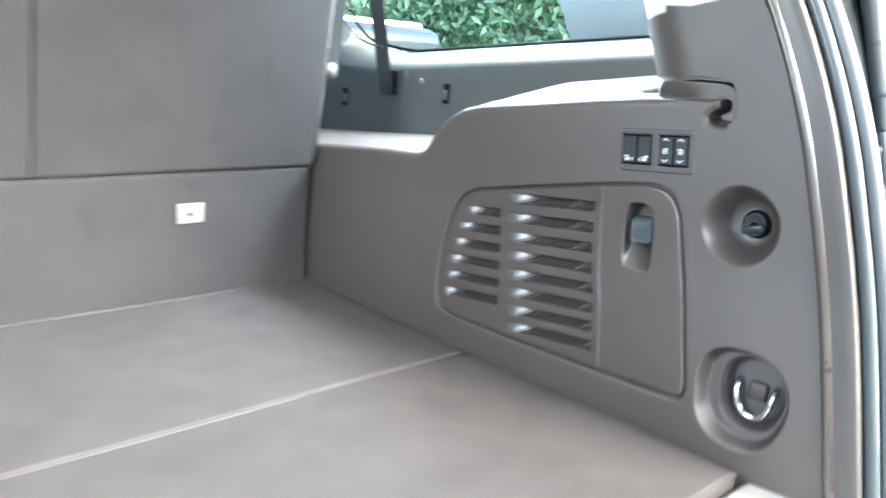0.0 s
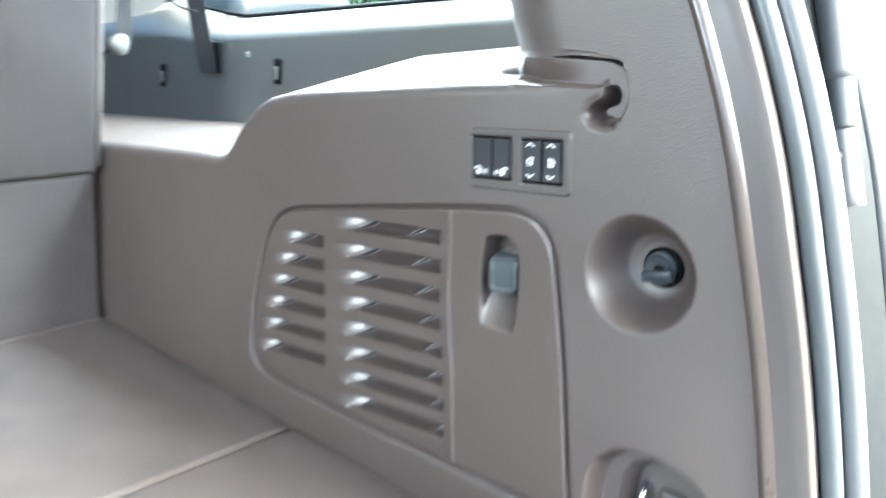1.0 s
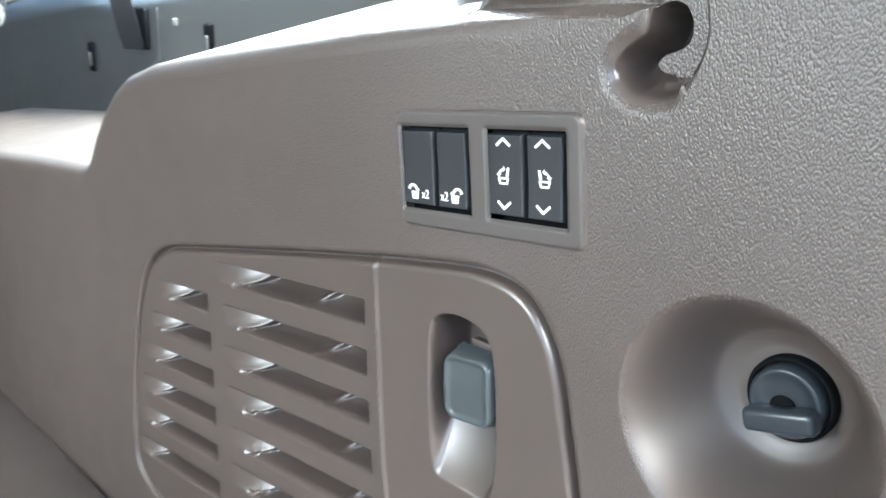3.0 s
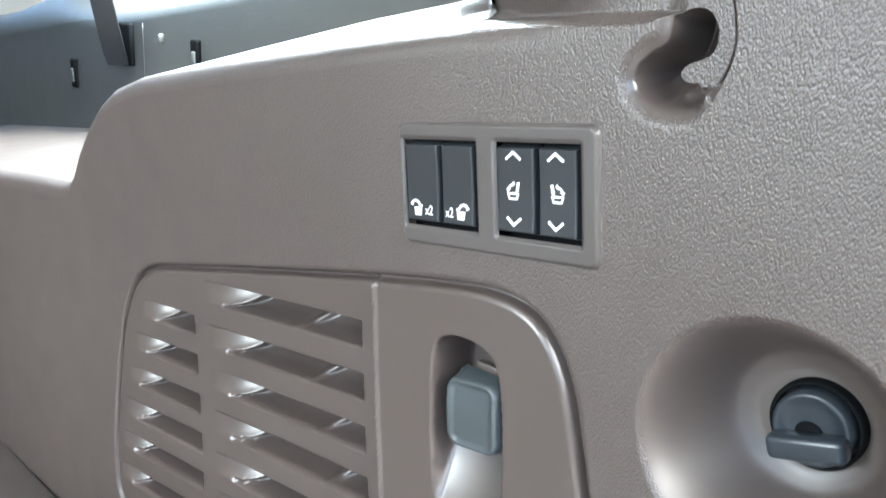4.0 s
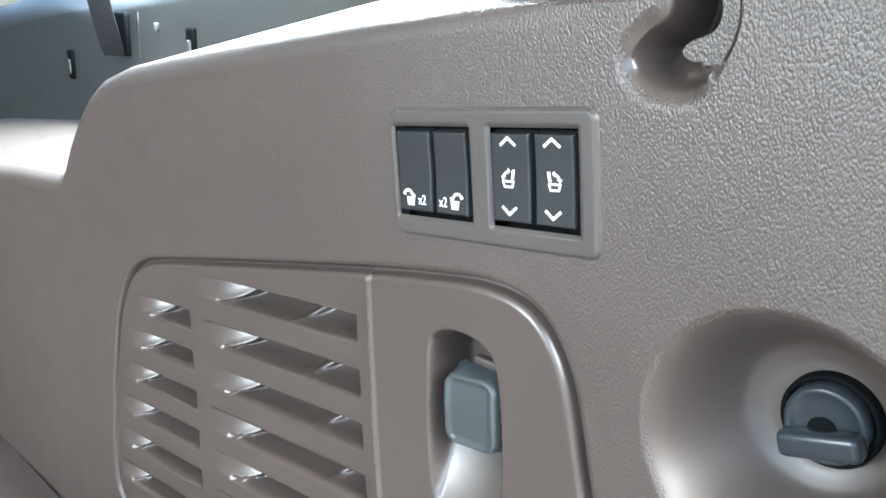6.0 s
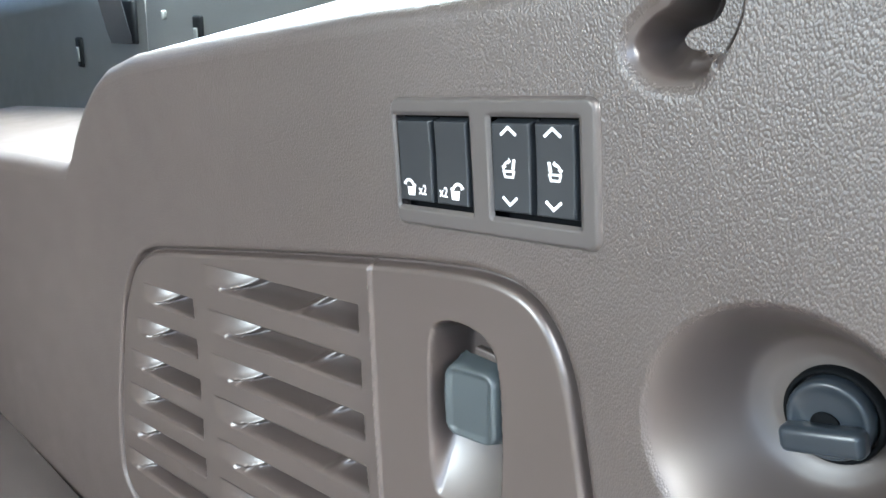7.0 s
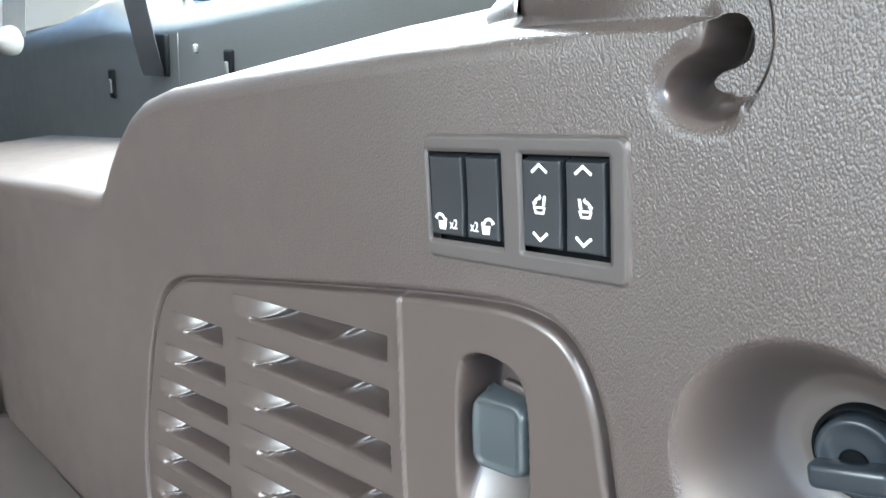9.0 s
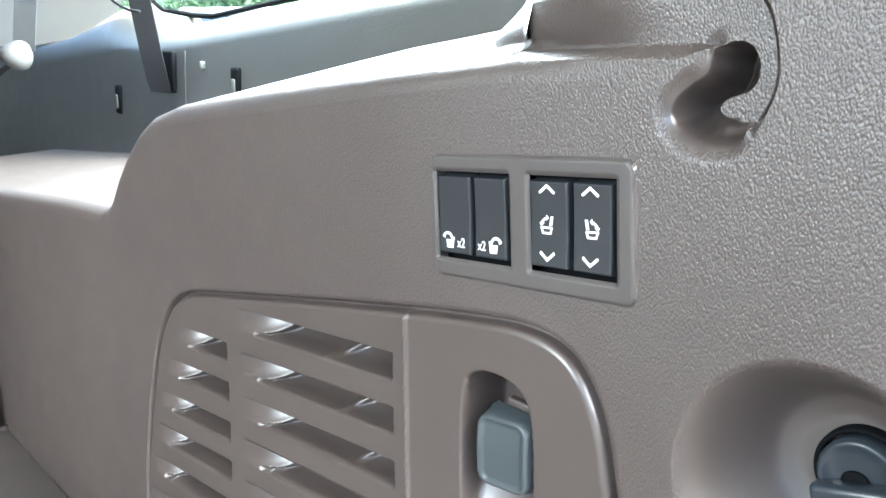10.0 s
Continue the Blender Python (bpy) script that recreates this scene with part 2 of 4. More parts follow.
DOOR = rounded([(0.962, 0.041), (0.970, 0.085), (0.969, 0.140), (0.962, 0.196), (0.936, 0.2355), (0.870, 0.2505), (0.750, 0.2765), (0.660, 0.295),
                (0.605, 0.303), (0.580, 0.284), (0.567, 0.235), (0.552, 0.180), (0.534, 0.105), (0.521, 0.052), (0.560, 0.0500),
                (0.700, 0.0440), (0.880, 0.0395)], 3)
POCKET = rounded([(0.6526, 0.2640), (0.6458, 0.1960), (0.6370, 0.1850), (0.6140, 0.1860), (0.6052, 0.1970), (0.6112, 0.2630), (0.6200, 0.2750), (0.6430, 0.2750)], 2)
CATCH = rounded([(0.512, 0.133), (0.427, 0.137), (0.398, 0.085), (0.420, 0.022), (0.480, 0.020), (0.514, 0.055)], 3)
CATCH_IN = rounded([(0.492, 0.122), (0.428, 0.127), (0.411, 0.085), (0.426, 0.040), (0.468, 0.037), (0.491, 0.058)], 3)
HOOK = rounded([(0.5492, 0.4130), (0.5395, 0.4147), (0.5350, 0.4080), (0.5358, 0.4015), (0.5398, 0.3988), (0.5450, 0.3972), (0.5474, 0.3935), (0.5448, 0.3905),
                (0.5332, 0.3884), (0.5405, 0.3828), (0.5535, 0.3826), (0.5612, 0.3876), (0.5622, 0.3936), (0.5570, 0.3992), (0.5518, 0.4020), (0.5493, 0.4060)], 3)
SEAM = [(0.6920, 0.2900), (0.6895, 0.2500), (0.6860, 0.2150), (0.6795, 0.1770), (0.6690, 0.1400), (0.6500, 0.0450)]
TAB = [(0.600, 0.4300), (0.560, 0.4330), (0.546, 0.4330), (0.5375, 0.4298), (0.5316, 0.4221), (0.5276, 0.4060), (0.5290, 0.3968), (0.5332, 0.3884)]
TAB_LOW, TAB_TOP = eased(TAB[2:]), eased(TAB[:4], 2)
TONGUE = rounded([(0.700, 0.4065), (0.640, 0.4090), (0.5535, 0.4122), (0.5400, 0.4148), (0.5352, 0.4085), (0.5358, 0.4015), (0.5400, 0.3985), (0.5451, 0.3968), (0.5470, 0.3935), (0.5448, 0.3905),
                  (0.5332, 0.3884), (0.5290, 0.3968), (0.5276, 0.4060), (0.5316, 0.4221), (0.5375, 0.4300), (0.5460, 0.4335), (0.700, 0.4335)], 2)
BEZEL_AT, BEZEL_TURN = (0.6232, 0.3432), radians(6.0)
SLOT_TOPS = [0.2640 - 0.0283 * k + 0.00025 * k * k for k in range(8)]
SLOT_TIPS = [0.805 - 0.0045 * k for k in range(8)]
SHORT_TOPS = [0.2394 - 0.0259 * k for k in range(6)]
SHORT_TIPS = [0.9000, 0.9120, 0.9190, 0.9225, 0.9250, 0.9270]
BU, BV = (-math.cos(BEZEL_TURN), math.sin(BEZEL_TURN)), (math.sin(BEZEL_TURN), math.cos(BEZEL_TURN))


def recess(y, z):
    """How deep the face is pressed in."""
    d = np.zeros(y.shape)
    sd = distance(DOOR, y, z)
    d += 0.0042 * (1 - smooth(0.0005, 0.0024, np.abs(sd))) + 0.0008 * (1 - smooth(0.0015, 0.0045, np.abs(sd)))
    ins = sd < 0
    d -= np.where(ins, 0.0006 * smooth(0, 0.004, -sd), 0)
    # raised seam between the louvred and the plain half of the door
    sl = along(SEAM, y, z)
    d -= np.where(ins, 0.0021 * (1 - smooth(0.0003, 0.0021, sl)), 0)
    d += np.where(ins & (y > np.interp(z, [p[1] for p in SEAM[::-1]], [p[0] for p in SEAM[::-1]])), 0.0008, 0)
    # louvres, in two rows, each scooped in at its forward end
    s = z + 0.115 * (y - 0.70)
    seam_y = np.interp(z, [p[1] for p in SEAM[::-1]], [p[0] for p in SEAM[::-1]])
    for tops, tips, back, run, high in ((SLOT_TOPS, SLOT_TIPS, seam_y + 0.0110, 0.048, 0.0132), (SHORT_TOPS, SHORT_TIPS, 0.8640 - 0.17 * (0.24 - s), 0.034, 0.0120)):
        for top, tip in zip(tops, tips):
            r = np.clip((tip + run - y) / run, 0, 1) ** 1.9 * smooth(back, back + 0.0016, y)
            v = smooth(top - high - 0.0012, top - high, s) * (s <= top)
            lean = np.clip((s - top + high) / high, 0, 1) ** 0.4 * (s <= top)
            d += np.where(ins, 0.0165 * r * lean, 0)
            # past the curved lip of the scoop the slot falls away, but for a slanting web
            k = np.clip((top - s) / high, 0, 1)
            lip = tip + 0.62 * run * (1 - np.sqrt(1 - 0.998 * k * k)) - 0.002
            fall = 1 - smooth(lip - 0.0042, lip + 0.0005, y)
            if len(tops) == 8:
                web = 0.734 + 0.36 * (top - SLOT_TOPS[0]) + 0.021 * k
                fall = fall * (1 - 0.72 * (1 - smooth(0.0010, 0.0062, np.abs(y - web))))
            d += np.where(ins, 0.0080 * fall * v * smooth(back, back + 0.0016, y), 0)
    # latch pocket: deep above, scooped up to the face below
    sp = distance(POCKET, y, z)
    deep = np.clip((z - 0.1915) / 0.029, 0, 1)
    deep = deep * ((0.012 + 0.5 * np.clip(0.648 - y, 0, 0.05)) * (1 - smooth(0.2205, 0.228, z)) + 0.024 * smooth(0.2205, 0.228, z))
    d += deep * (1 - smooth(-0.0035, 0.0012, sp))
    # round bowl of the power outlet
    r = np.hypot(y - 0.500, z - 0.2745)
    d += 0.034 * (1 - smooth(0.0255, 0.0480, r)) ** 0.9 + 0.0060 * (1 - smooth(0.0180, 0.0330, r))
    # tie-down recess in two steps
    d += 0.020 * (1 - smooth(-0.0085, 0.0018, distance(CATCH, y, z)))
    d += 0.024 * (1 - smooth(-0.0070, 0.0010, distance(CATCH_IN, y, z)))
    # hollow of the bag hook, and the fine gap round its tab
    soft = 0.0016 + 0.0034 * np.maximum(smooth(0.5455, 0.5545, y), 1 - smooth(0.3835, 0.3875, z))
    hd = distance(HOOK, y, z)
    d += 0.0030 * (1 - smooth(0.0, 0.0065, hd)) * np.maximum(smooth(0.546, 0.553, y), (1 - smooth(0.3825, 0.3875, z)) * smooth(0.532, 0.541, y))
    d += (0.010 + 0.017 * smooth(0.384, 0.398, z)) * (1 - smooth(-0.8, 0.3, hd / soft))
    give = 0.0010 + 0.0034 * smooth(0.549, 0.562, y)
    d += 0.0045 * (1 - smooth(-0.4, 1.0, distance(TONGUE, y, z) / give)) * (1 - smooth(0.553, 0.600, y) * smooth(0.410, 0.431, z))
    d += 0.0022 * (1 - smooth(0.0004, 0.0014, along(TAB_LOW, y, z)))
    taper = 1 - smooth(0.540, 0.605, y)
    d += 0.0130 * (1 - smooth(0.0006 * taper, 0.0007 + 0.0018 * taper, along(TAB_TOP, y, z))) * (1 - smooth(0.580, 0.602, y))
    # seat for the switch panel
    u = (y - BEZEL_AT[0]) * BU[0] + (z - BEZEL_AT[1]) * BU[1]
    v = (y - BEZEL_AT[0]) * BV[0] + (z - BEZEL_AT[1]) * BV[1]
    d += np.where((u > -0.0499) & (u < 0.0520) & (np.abs(v) < 0.0243), 0.014, 0)
    return d, sd


PILLAR_R = 0.100


def pillar_front(z):
    """Where the face of the rear pillar begins to curve away; it flares out over the shelf."""
    return 0.582 + 0.41 * (z - 0.435) + 0.034 * (1 - smooth(0.4085, 0.436, z)) ** 1.5


def pillar_curve(y, z):
    u = np.clip(y - pillar_front(z), 0, PILLAR_R * 0.98)
    return PILLAR_R - np.sqrt(PILLAR_R ** 2 - u * u)


def crease_height(y):
    return np.interp(y, TOP_Y, TOP_Z) + 0.045 * np.maximum(0.6375 - y, 0)


def foot_curve(y, z):
    """The shelf's rounded edge dies out in a crease under the pillar's foot; above it the pillar sweeps back out."""
    crease = crease_height(y)
    a = np.clip((z - crease) / FILLET + 1, 0, 1)
    edge = FILLET * (1 - np.sqrt(1 - np.minimum(a, 0.999) ** 2)) * smooth(0.570, 0.645, y)
    w = np.clip((z - crease) / 0.018, 0, 1) ** 0.8
    return edge * (1 - w) + pillar_curve(y, z) * smooth(crease - 0.0002, crease + 0.004, z)


FILLET = 0.013
side_trim = thing("side_trim_panel", "moulded taupe plastic cargo side trim with a louvred access door", "trim panel")

def lines(fine, *exact):
    """Sorted line positions: the exact ones, and the fine ones that do not crowd them."""
    must = np.array(sorted(set(exact)))
    near = np.abs(np.asarray(fine)[:, None] - must[None]).min(1) if len(must) else np.ones(len(fine))
    v = np.sort(np.concatenate([np.asarray(fine)[near > 0.0004], must]))
    return v[np.concatenate([[True], np.diff(v) > 1.5e-4])]


low = lines(np.concatenate([np.arange(-0.03, 0.0495, 0.0015), np.arange(0.05, 0.1695, 0.0011), np.arange(0.17, 0.2575, 0.0008), np.arange(0.258, 0.302, 0.00045), np.arange(0.3025, 0.3345, 0.0008)]),
            *[v for t in SLOT_TOPS + SHORT_TOPS for v in (t, t + 0.0003)])
LOW_TOP = 0.335


HIGH_ROWS = np.linspace(0, 1, 90)
REAR_ROWS = np.concatenate([np.linspace(LOW_TOP, 0.377, 30)[:-1], np.linspace(0.377, 0.437, 190), np.linspace(0.437, 0.515, 34)[1:]])
REAR_ROWS = (REAR_ROWS - LOW_TOP) / (0.515 - LOW_TOP)


def heights(y, top, high):
    """The rows of the sheet: tilted with the door below, spread up to the top line above."""
    tilt = 0.115 * (np.minimum(y, 1.0) - 0.70)
    low_z = low[None] - tilt[:, None] * smooth(0.0, 0.07, low)[None]
    base = LOW_TOP - tilt
    return low_z, base[:, None] + (top - base)[:, None] * high[None]



def trim_sheet(c, top, forward):
    """Columns c (in y), up to the line top(y)."""
    lz, hz = heights(c, top(c) - (FILLET if forward else 0), HIGH_ROWS if forward else REAR_ROWS)
    if forward:
        # forward of the step the sheet is low: squeeze all its rows under the top line
        cap = (top(c) - FILLET)[:, None]
        full = np.concatenate([lz, hz], 1)
        squeeze = c > 0.96
        even = -0.03 + (cap + 0.03) * np.linspace(0, 1, full.shape[1])[None]
        w = smooth(0.96, 0.975, c)[:, None]
        z = np.where(squeeze[:, None], full * (1 - w) + even * w, full)
    else:
        z = np.concatenate([lz, hz], 1)
    y = np.repeat(c[:, None], z.shape[1], 1)
    if not forward:
        e = rear_edge(z)
        near = y < 0.53
        y = np.where(near, e + (0.53 - e) * (y - 0.36) / 0.17, y)
    d, sd = recess(y, z)
    if not forward:
        d = d + foot_curve(y, z)
    return np.stack([shell_x(y, z) + d, y, z], -1), sd


def centre(a):
    return (a[:-1, :-1] + a[1:, 1:]) / 2


rear_cols = np.unique(np.concatenate([np.linspace(0.36, 0.53, 171), np.linspace(0.53, 0.572, 140)[1:], np.linspace(0.572, 0.64, 86)[1:]]))
fore_cols = np.unique(np.concatenate([np.linspace(0.64, 0.712, 91), np.linspace(0.712, 1.0, 281)[1:], np.linspace(1.0, 1.07, 24)[1:], np.linspace(1.07, 1.82, 60)[1:]]))
door_p = []
for cols, top, forward in ((rear_cols, lambda c: np.full(c.shape, 0.515), False),
                           (fore_cols, lambda c: np.interp(c, TOP_Y, TOP_Z), True)):
    p, sd = trim_sheet(cols, top, forward)
    out = centre(sd) >= 0
    bowl = np.hypot(centre(p[..., 1]) - 0.500, centre(p[..., 2]) - 0.2745) < 0.0455
    hollow = centre(distance(HOOK, p[..., 1], p[..., 2]) - 0.0026 * np.maximum(smooth(0.546, 0.553, p[..., 1]), (1 - smooth(0.3825, 0.3875, p[..., 2])) * smooth(0.532, 0.541, p[..., 1]))) < 0.0006
    grid("shell", p, M_trim, side_trim, keep=out & ~bowl & ~hollow)
    if hollow.any():
        grid("hook_hollow", p, M_smooth, side_trim, "smooth hollow of the bag hook", keep=hollow)
    if bowl.any():
        grid("outlet_bowl", p, M_bowl, side_trim, "smooth satin bowl round the power outlet", keep=bowl)
    door_p.append((p, ~out))
access_door = None
for p, ins in door_p:
    if access_door is None:
        access_door = grid("access_door", p, M_smooth, side_trim, "smooth taupe access door with two rows of louvres", keep=ins)
    else:
        grid("louvre_panel", p, M_smooth, access_door, keep=ins)

# rounded top edge and shelf of the trim, out to the quarter panel
cols = np.unique(np.concatenate([np.arange(0.64, 0.96, 0.01), np.arange(0.96, 1.07, 0.003), np.arange(1.07, 1.82, 0.03)]))
zt = np.interp(cols, TOP_Y, TOP_Z)
ledge = []
for a in np.linspace(0, math.pi / 2, 9):
    ledge.append(np.stack([shell_x(cols, zt) + FILLET * (1 - math.cos(a)), cols, zt - FILLET + FILLET * math.sin(a)], -1))
for k in (0.15, 0.4, 0.7, 0.9, 1.0):
    x0 = shell_x(cols, zt) + FILLET
    ledge.append(np.stack([x0 + (1.05 - x0) * k, cols, zt + (0.016 + 0.026 * (1 - smooth(0.96, 1.05, cols))) * k], -1))
grid("shelf", np.stack(ledge, 1), M_trim, side_trim)

# rear return of the trim: rounded corner, then a strip that runs back to the door seal
zs = np.linspace(-0.06, 1.0, 60)
prof = [(0.0005, 0.0015), (0.0, 0.0)]
for a in np.linspace(0.0, 1.0, 15)[1:]:
    prof.append((-0.0040 * math.sin(a * math.pi) ** 0.8 + 0.0016 * a, -0.0125 * a))
flat = [(0.0016, -0.0125), (0.0020, -0.0145), (0.0028, -0.024), (0.0040, -0.0350), (0.0058, -0.0370), (0.0100, -0.0378), (0.030, -0.0378)]
strip = [np.stack([shell_x(rear_edge(zs), zs) + dx, rear_edge(zs) + dy, zs], -1) for dx, dy in prof]
grid("rear_rib", np.stack(strip, 1)[::-1], M_edge, side_trim, "smooth rounded rib along the rear edge")
strip = [np.stack([shell_x(rear_edge(zs), zs) + dx, rear_edge(zs) + dy, zs], -1) for dx, dy in flat]
grid("rear_return", np.stack(strip, 1)[::-1], M_bezel, side_trim, "smooth strip behind the rear rib")


def run_of(dx, dy, zs):
    return np.stack([shell_x(rear_edge(zs), zs) + dx, rear_edge(zs) + dy, zs], -1)


# ---- body opening: seal, painted jamb, gas strut ----
seal = thing("door_seal", "grey double-bead rubber seal round the open tailgate", "seal")
part("bead", tube(run_of(0.0225, -0.0450, zs), 0.0080, 14), M_seal, seal)
part("bead", tube(run_of(0.0370, -0.0565, zs), 0.0098, 14), M_seal_pale, seal, "paler outer rubber bead")

def body_strip(name, run, mat, label):
    cols = [run_of(dx, dy, np.linspace(-0.3, 0.75, 40)) for dx, dy in run]
    return tagged(grid(name, np.stack(cols, 1)[::-1], mat), label, "car body", kind="structure")


body_strip("wall_rear_corner", ((0.028, -0.036), (0.030, -0.044), (0.060, -0.044), (0.070, -0.036), (0.085, -0.048), (0.105, -0.044), (0.136, -0.058), (0.1385, -0.055), (0.139, -0.040)), M_jamb, "silver-blue painted body corner beside the tailgate, shade put into its colour")
body_strip("wall_rear_quarter", ((0.143, -0.040), (0.1435, -0.057), (0.146, -0.061), (0.20, -0.075), (0.23, -0.10), (0.26, -0.08), (0.27, 0.05), (0.275, 0.5)), M_paint, "pale outer body panel behind a dark shut gap")
zg = np.linspace(-0.3, 0.75, 40)
# black tube laid along the shut gap to draw the gap's shade
tagged(part("trim_gap", tube(run_of(0.141, -0.0545, zg), 0.0024, 8), M_black), "thin black tube that stands for the shade in the body shut gap", "gasket", kind="structure")

strut = thing("gas_strut", "pale grey gas strut that holds the tailgate up", "strut")
a, b = Vector((0.935, 0.390, 0.352)), Vector((1.02, 0.597, 0.95))
part("cylinder", tube([a.lerp(b, k) for k in (0.13, 0.14, 0.6, 1.0)], 0.0135, 16), M_strut, strut)
part("collar", tube([a.lerp(b, k) for k in (0.07, 0.075, 0.13, 0.135)], 0.0115, 16), M_strut, strut)
part("end_fitting", tube([a.lerp(b, k) for k in (-0.02, 0.0, 0.06, 0.085)], 0.0095, 12), M_white, strut, "white plastic ball socket")
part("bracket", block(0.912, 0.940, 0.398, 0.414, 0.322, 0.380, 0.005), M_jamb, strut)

# ---- upper pillar trim above the bag hook ----
def seam_height(y):
    """The joint between the taupe cover and the cream one above it."""
    return 0.512 + 0.22 * (0.62 - y)


def pillar_rows(bottom, top, count, y_from=None, back=0.0):
    """The pillar's face from its rear edge (or y_from) round its front corner, between two heights given along y."""
    out = []
    for k in np.linspace(0, 1, count):
        line = []
        for f in [*np.linspace(0, 1, 40), *np.linspace(0, 1, 26)[1:] + 1, 2.2]:
            z = 0.45
            for _ in range(5):
                first = rear_edge(np.array(z)) if y_from is None else y_from
                edge = pillar_front(z)
                turn = radians(84) * (f - 1)
                start = max(edge, first)
                if f <= 1:
                    y = first + (start - first) * f
                    dx = float(foot_curve(np.array(y), np.array(z)))
                elif f <= 2:
                    u0 = start - edge
                    u = u0 + (PILLAR_R * math.sin(radians(84)) - u0) * math.sin(turn) / math.sin(radians(84))
                    y = edge + u
                    dx = float(foot_curve(np.array(y), np.array(z)))
                else:
                    y, dx = edge + PILLAR_R + 0.006, 0.16
                low_z, high_z = (h(y) if callable(h) else h for h in (bottom, top))
                z = low_z + (high_z - low_z) * k
            line.append((float(shell_x(np.array(y), np.array(z))) + dx + back, float(y), float(z)))
        out.append(line)
    return np.array(out).transpose(1, 0, 2)


pillar = thing("pillar_trim", "taupe grained rear pillar trim with a cream upper section", "trim panel")
grid("lower_cover", pillar_rows(0.4335, seam_height, 50, None, 0.0006), M_trim, pillar)
grid("upper_cover", pillar_rows(seam_height, 0.98, 40, None, 0.0045), M_cream, pillar, "cream upper pillar cover")
grid("foot", pillar_rows(lambda y: float(crease_height(y)) - 0.001, 0.4345, 30, 0.6385, 0.0003), M_trim, pillar, "flared foot over the shelf")

# ---- outer quarter trim below the side glass ----
def bend(y):
    return 0.459 - 0.11 * (y - 0.80)


qy = np.linspace(0.60, 2.3, 140)
sheet = [np.stack([np.full(qy.shape, 1.030), qy, 0.18 + 0 * qy], -1)]
for k in np.linspace(0, 1, 10):
    sheet.append(np.stack([1.030 + 0.006 * k + 0 * qy, qy, 0.20 + (bend(qy) - 0.20 - 0.012) * k], -1))
out = 1 - smooth(1.30, 1.56, qy)
for a in np.linspace(0.15, 1.0, 8):
    sheet.append(np.stack([1.036 + 0.018 * (1 - np.cos(a)) * out, qy, bend(qy) - 0.012 + 0.020 * math.sin(a)], -1))
far_x = np.interp(qy, [1.36, 1.41, 1.45, 1.53, 1.563, 1.624, 1.72, 2.3], [1.100, 1.097, 1.094, 1.086, 1.070, 1.060, 1.052, 1.048])
far_z = np.interp(qy, [1.36, 1.41, 1.45, 1.495, 1.53, 1.563, 1.624, 1.719, 1.788, 1.90, 2.3], [0.0, 0.4300, 0.4335, 0.4360, 0.4470, 0.4400, 0.4240, 0.4030, 0.3950, 0.3840, 0.3740])
far_z = np.where(qy < 1.41, bend(qy) + 0.0285, far_z)
near = sheet[-1]
for k in np.linspace(0.12, 1, 12):
    sheet.append(np.stack([near[:, 0] + (far_x - near[:, 0]) * (0.45 * k + 0.55 * k ** 2), qy, near[:, 2] + (far_z - near[:, 2]) * (1.45 * k - 0.45 * k ** 2)], -1))
quarter = thing("quarter_trim", "grey-green moulded quarter trim below the side window", "trim panel")
grid("panel", np.stack(sheet, 1), M_quarter, quarter)
part("joint", tube([(1.0300 + 0.006 * (z - 0.20) / 0.1885, 1.3345, z) for z in np.linspace(0.25, 0.388, 8)], 0.0006, 6), M_quarter, quarter)
for y, z in ((1.528, 0.318), (1.214, 0.356)):
    part("clip_slot", block(1.0300, 1.040, y - 0.008, y + 0.008, z - 0.019, z + 0.019, 0.003), M_black, quarter, "dark clip slot")
    part("clip", block(1.0285, 1.035, y - 0.004, y + 0.004, z - 0.012, z + 0.007, 0.002), M_clip, quarter, "pale clip")
part("plug", block(1.0300, 1.038, 1.285, 1.291, 0.368, 0.378, 0.0025), M_clip, quarter, "pale screw plug")

# cream centre pillar ahead of the side window
cy = np.linspace(1.540, 2.3, 40)
line = np.interp(cy, [1.540, 1.550, 1.563, 1.624, 1.719, 1.788, 1.90, 2.3], [0.446, 0.438, 0.430, 0.415, 0.394, 0.387, 0.376, 0.366])
fade = 1 - smooth(1.44, 1.9, cy)
rows = []
for k in np.linspace(0, 1, 14):
    zz = line + (0.95 - line) * k
    rows.append(np.stack([1.041 + 0.012 * fade * (1 - k), cy + 0.9 * (zz - line) * fade, zz], -1))
centre_pillar = thing("centre_pillar_trim", "cream fabric-look centre pillar trim", "trim panel")
grid("cover", np.stack(rows, 1), M_cream, centre_pillar)

# ---- side window ----
window = tagged(new("window_1"), "clear side window with a black rubber gasket", "window", kind="structure")
corner = [(1.090, 1.66, 0.60), (1.089, 1.575, 0.475), (1.088, 1.53, 0.447), (1.087, 1.495, 0.4345), (1.086, 1.45, 0.4325), (1.086, 1.41, 0.4290)]
line = corner + [(1.086, y, bend(y) + 0.0305) for y in np.linspace(1.36, 0.62, 16)]
part("gasket", tube(line, 0.0032, 8), M_black, window)
glass = part("pane", block(1.098, 1.102, 0.60, 1.75, 0.42, 0.90), M_glass, window, smooth=False)
glass.visible_shadow = False

